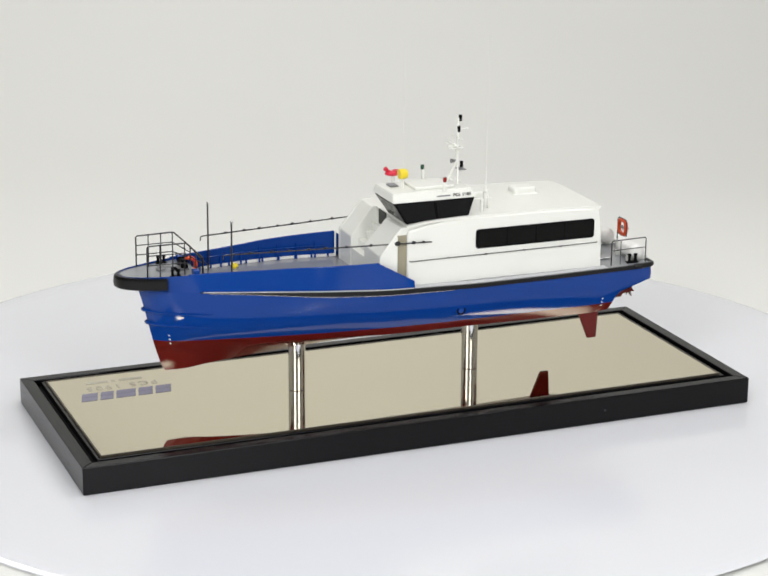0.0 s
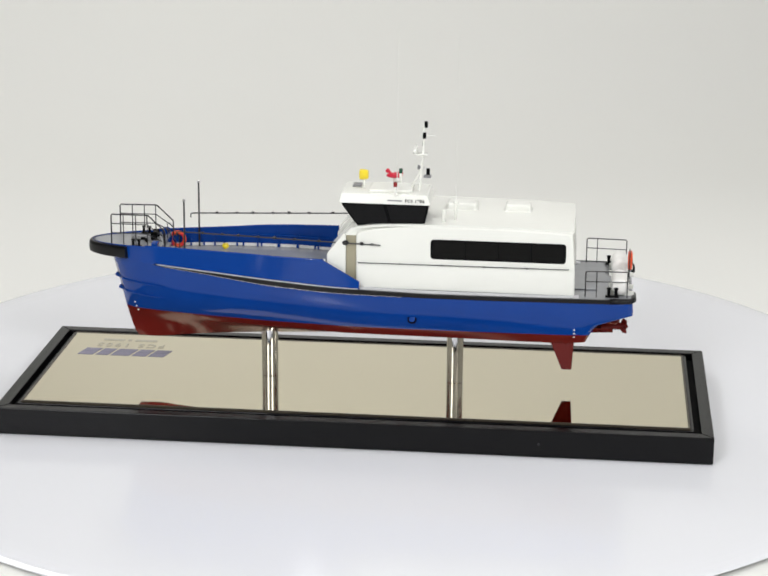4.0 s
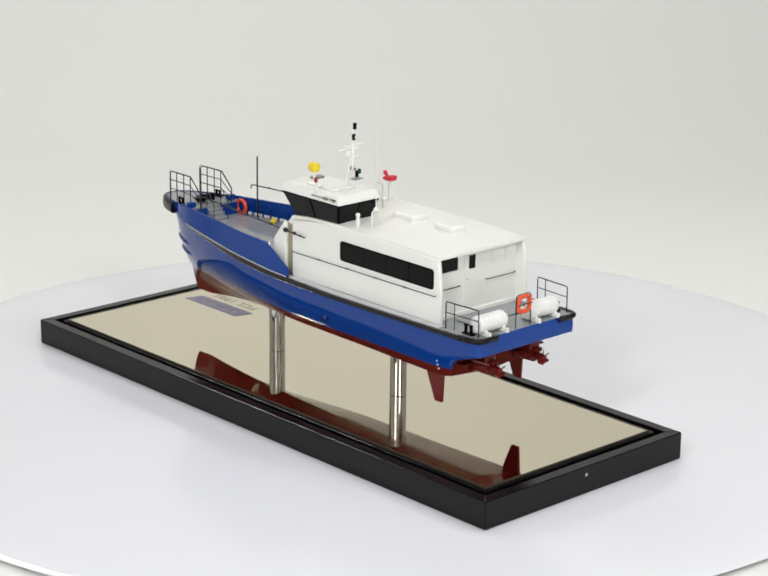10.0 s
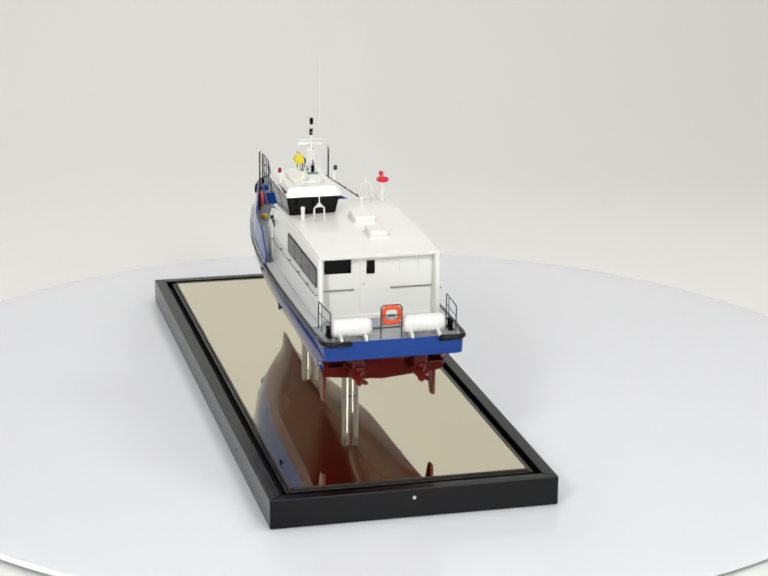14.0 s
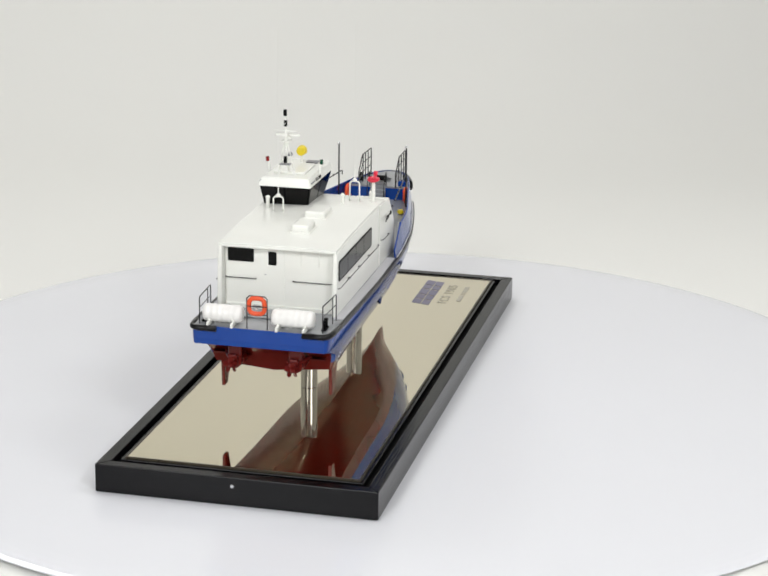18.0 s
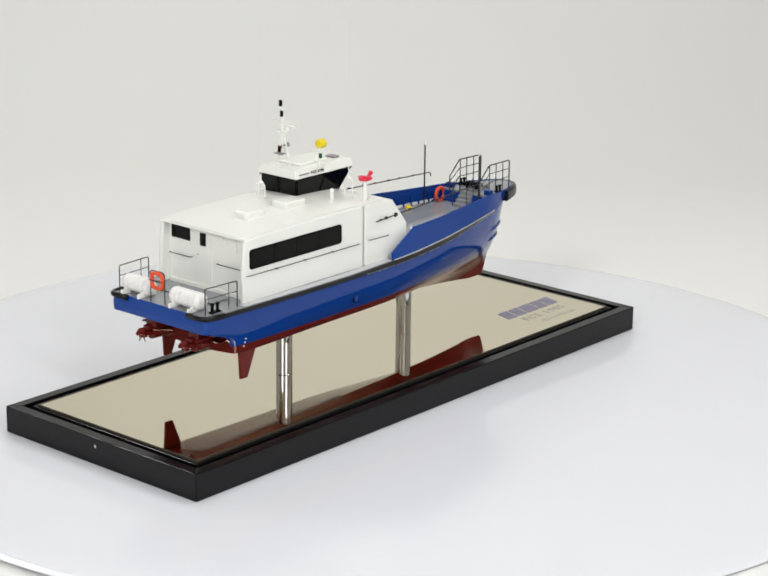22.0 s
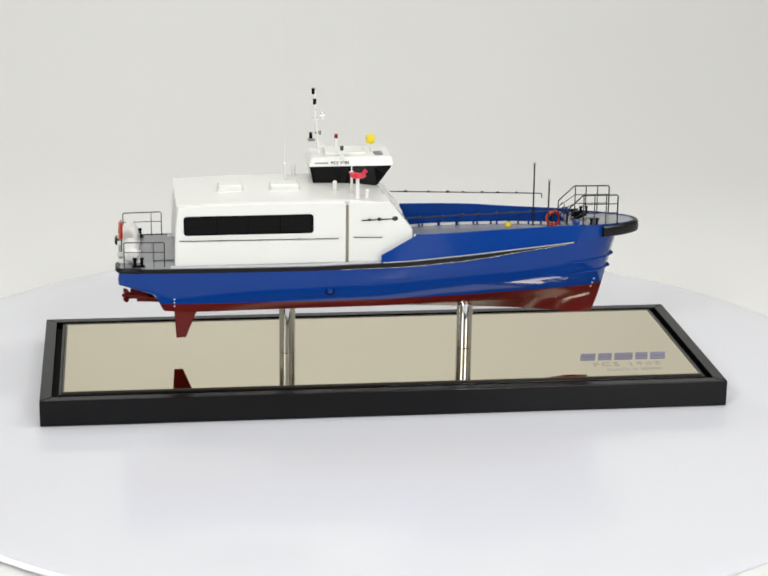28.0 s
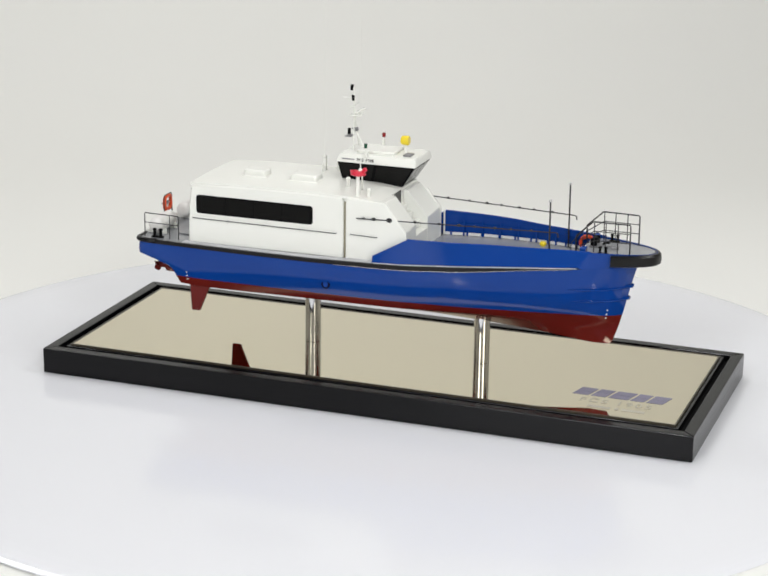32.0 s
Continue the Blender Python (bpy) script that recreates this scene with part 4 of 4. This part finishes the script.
# steps and anchor gear forward
for i in range(4):
    part("step", box(B(), 0.2815 - 0.0052 * (4 - i), 0.2767 if i < 3 else 0.2805, -0.0122, 0.0122, 0.2040, 0.2086 + 0.0052 * i, 0.0006, 1), M_DECK, SHIP)
for side in (1, -1):
    part("platform_locker", box(B(), 0.2795, 0.2880, side * 0.0365 - 0.006, side * 0.0365 + 0.006, 0.2245, 0.2325, 0.0008, 2), M_BLUE, SHIP, "small blue locker on the bow platform")
    part("handrail", tube(B(), [(0.2765, side * 0.013, 0.2240), (0.2765, side * 0.013, 0.2450), (0.2740, side * 0.013, 0.2470), (0.2600, side * 0.013, 0.2290), (0.2600, side * 0.013, 0.2040)], 0.0007, 6), M_RAIL, SHIP,
         "black stair handrail", smooth=True)
part("hawse_pipe", tube(B(), [(0.300, 0.010, 0.2250), (0.304, 0.010, 0.2290), (0.309, 0.010, 0.2290)], 0.0022, 10), M_BLACK, SHIP, smooth=True)
WINCH = part("anchor_winch", box(B(), 0.284, 0.298, -0.009, 0.009, 0.2245, 0.2275, 0.0008, 1), M_GREY, SHIP, "dark grey anchor winch")
part("drum", tube(B(), [(0.291, -0.008, 0.2335), (0.291, 0.008, 0.2335)], 0.0042, 14), M_BLACK, WINCH)
for y in (-0.0085, 0.0085):
    part("winch_cheek", box(B(), 0.2865, 0.2955, y - 0.0008, y + 0.0008, 0.2275, 0.2385, 0.0005, 1), M_BLACK, WINCH)
part("winch_motor", tube(B(), [(0.291, 0.010, 0.2320), (0.291, 0.017, 0.2320)], 0.0030, 12), M_BLACK, WINCH)
ANCHOR = part("anchor", tube(B(), [(0.302, -0.004, 0.2275), (0.322, -0.004, 0.2285)], 0.0013, 8), M_GREY, SHIP, "small dark grey anchor on the bow platform")
part("fluke", quad_prism([(0.318, -0.012, 0.2255), (0.326, -0.006, 0.2255), (0.326, -0.002, 0.2255), (0.318, 0.004, 0.2255)],
                         [(0.316, -0.011, 0.2275), (0.324, -0.006, 0.2285), (0.324, -0.002, 0.2285), (0.316, 0.003, 0.2275)]), M_GREY, ANCHOR)

# ---------------------------------------------------------------- after deck
for side, y0, y1 in ((1, 0.0262, 0.0775), (-1, -0.0122, -0.0670)):
    a, b = min(y0, y1), max(y0, y1)
    r = 0.0112
    prof = [(0.004, a), (r * 0.8, a + 0.0008), (r * 0.95, a + 0.003)]
    for q in spread(a + 0.007, b - 0.007, 5):
        prof += [(r * 1.0, q - 0.0020), (r * 1.032, q - 0.0011), (r * 1.032, q + 0.0011), (r * 1.0, q + 0.0020)]
    prof += [(r * 0.97, b - 0.003), (r * 0.8, b - 0.0008), (0.004, b)]
    raft = part("liferaft_canister", turned(B(), prof, (-0.348, 0, 0.2060), "y", 26), M_RAFT, SHIP, "white ribbed liferaft canister on cradles", smooth=True, auto=50)
    for q in (a + 0.010, b - 0.010):
        part("cradle", box(B(), -0.3600, -0.3340, q - 0.0016, q + 0.0016, 0.1925, 0.2005, 0.0005, 1), M_WHITE, raft)
        part("cradle_pad", box(B(), -0.3665, -0.3595, q - 0.0016, q + 0.0016, 0.1925, 0.1985, 0.0005, 1), M_WHITE, raft)
FR = part("lifebuoy_frame", tube(B(), [(-0.3605, 0.0172, 0.1925), (-0.3605, 0.0172, 0.2325), (-0.3605, 0.0142, 0.2355), (-0.3605, -0.0062, 0.2355), (-0.3605, -0.0092, 0.2325), (-0.3605, -0.0092, 0.1925)], 0.0008, 7),
          M_RAIL, SHIP, "black wire frame holding a lifebuoy")
part("lower_bar", tube(B(), [(-0.3605, 0.0172, 0.2115), (-0.3605, -0.0092, 0.2115)], 0.0006, 6), M_RAIL, FR)
bm = B()
loop = []
for i in range(32):
    q = 2 * math.pi * i / 32
    cq, sq = math.cos(q), math.sin(q)
    k = 0.0100 / (abs(cq) ** 3.2 + abs(sq) ** 3.2) ** (1 / 3.2)
    loop.append((-0.3612, 0.0040 + k * cq, 0.2230 + k * sq))
BUOY = part("lifebuoy", tube(bm, loop, 0.0029, 10, closed=True), M_ORANGE, FR, "orange lifebuoy in a square wire frame", smooth=True)
part("cross_bar", tube(B(), [(-0.3640, 0.0172, 0.2232), (-0.3640, -0.0092, 0.2232)], 0.0007, 6), M_RAIL, FR)
part("buoy_light", box(B(), -0.3625, -0.3600, -0.0015, 0.0095, 0.2212, 0.2240, 0.0005, 1), M_GREY, FR)
part("buoy_light_stem", box(B(), -0.3632, -0.3604, 0.0028, 0.0052, 0.2180, 0.2212, 0.0005, 1), M_SILVER, FR)
for side in (1, -1):
    ya, yb = side * 0.0830, side * 0.0800
    rail = part("stern_rail", tube(B(), [(-0.3025, ya, 0.1930), (-0.3025, ya, 0.2265), (-0.3040, ya, 0.2280), (-0.3560, yb, 0.2280), (-0.3575, yb, 0.2265), (-0.3575, yb, 0.1930)], 0.0008, 7), M_RAIL, SHIP,
                "black tubular rail on the after deck", smooth=True)
    part("mid_bar", tube(B(), [(-0.3025, ya, 0.2140), (-0.3575, yb, 0.2140)], 0.0006, 6), M_RAIL, rail)
    part("rail_post", tube(B(), [(-0.3170, side * 0.0822, 0.1930), (-0.3170, side * 0.0822, 0.2280)], 0.0006, 6), M_RAIL, rail)
    bt = part("bitts", box(B(), -0.3470, -0.3290, side * 0.0780 - 0.0032, side * 0.0780 + 0.0032, 0.1925, 0.1945, 0.0005, 1), M_BLACK, SHIP, "pair of black mooring bitts")
    for x in (-0.3430, -0.3335):
        part("bitt_post", turned(B(), [(0.0021, 0.194), (0.0021, 0.2025), (0.0029, 0.2030), (0.0029, 0.2050), (0.0020, 0.2055)], (x, side * 0.0780, 0), n=12), M_BLACK, bt)


# ---------------------------------------------------------------- movement
def motions():
    turn = [(0.0, -158.24), (1.0, -164.66), (2.0, -171.44), (3.0, -178.72), (4.0, -186.02), (5.0, -193.24), (6.0, -200.31), (7.0, -207.08), (8.0, -214.0), (9.0, -220.96),
            (10.0, -227.75), (11.0, -235.0), (12.0, -241.81), (13.0, -248.56), (14.0, -255.8), (15.0, -262.7), (16.0, -269.5), (17.0, -276.5), (18.0, -283.23), (19.0, -290.2),
            (20.0, -297.21), (21.0, -303.75), (22.0, -310.74), (23.0, -317.67), (24.0, -324.27), (25.0, -331.36), (26.0, -338.45), (27.0, -345.6), (28.0, -352.72),
            (29.0, -359.43), (30.0, -365.77), (31.0, -372.74), (32.0, -379.92)]
    shift = Matrix.Translation((0.00806, 0.06396, 0.0))
    lean = pose(0, 0, -0.0006, 0.13, 0.22, 0)
    walk(TURNTABLE, [(t, pose(0, 0, 0, 0, 0, a) @ lean) for t, a in turn])
    walk(BASE, [(t, pose(0, 0, 0, 0, 0, a) @ lean @ shift) for t, a in turn])
    walk(SHIP, [(t, pose(0, 0, 0, 0, 0, a) @ shift) for t, a in turn])


motions()
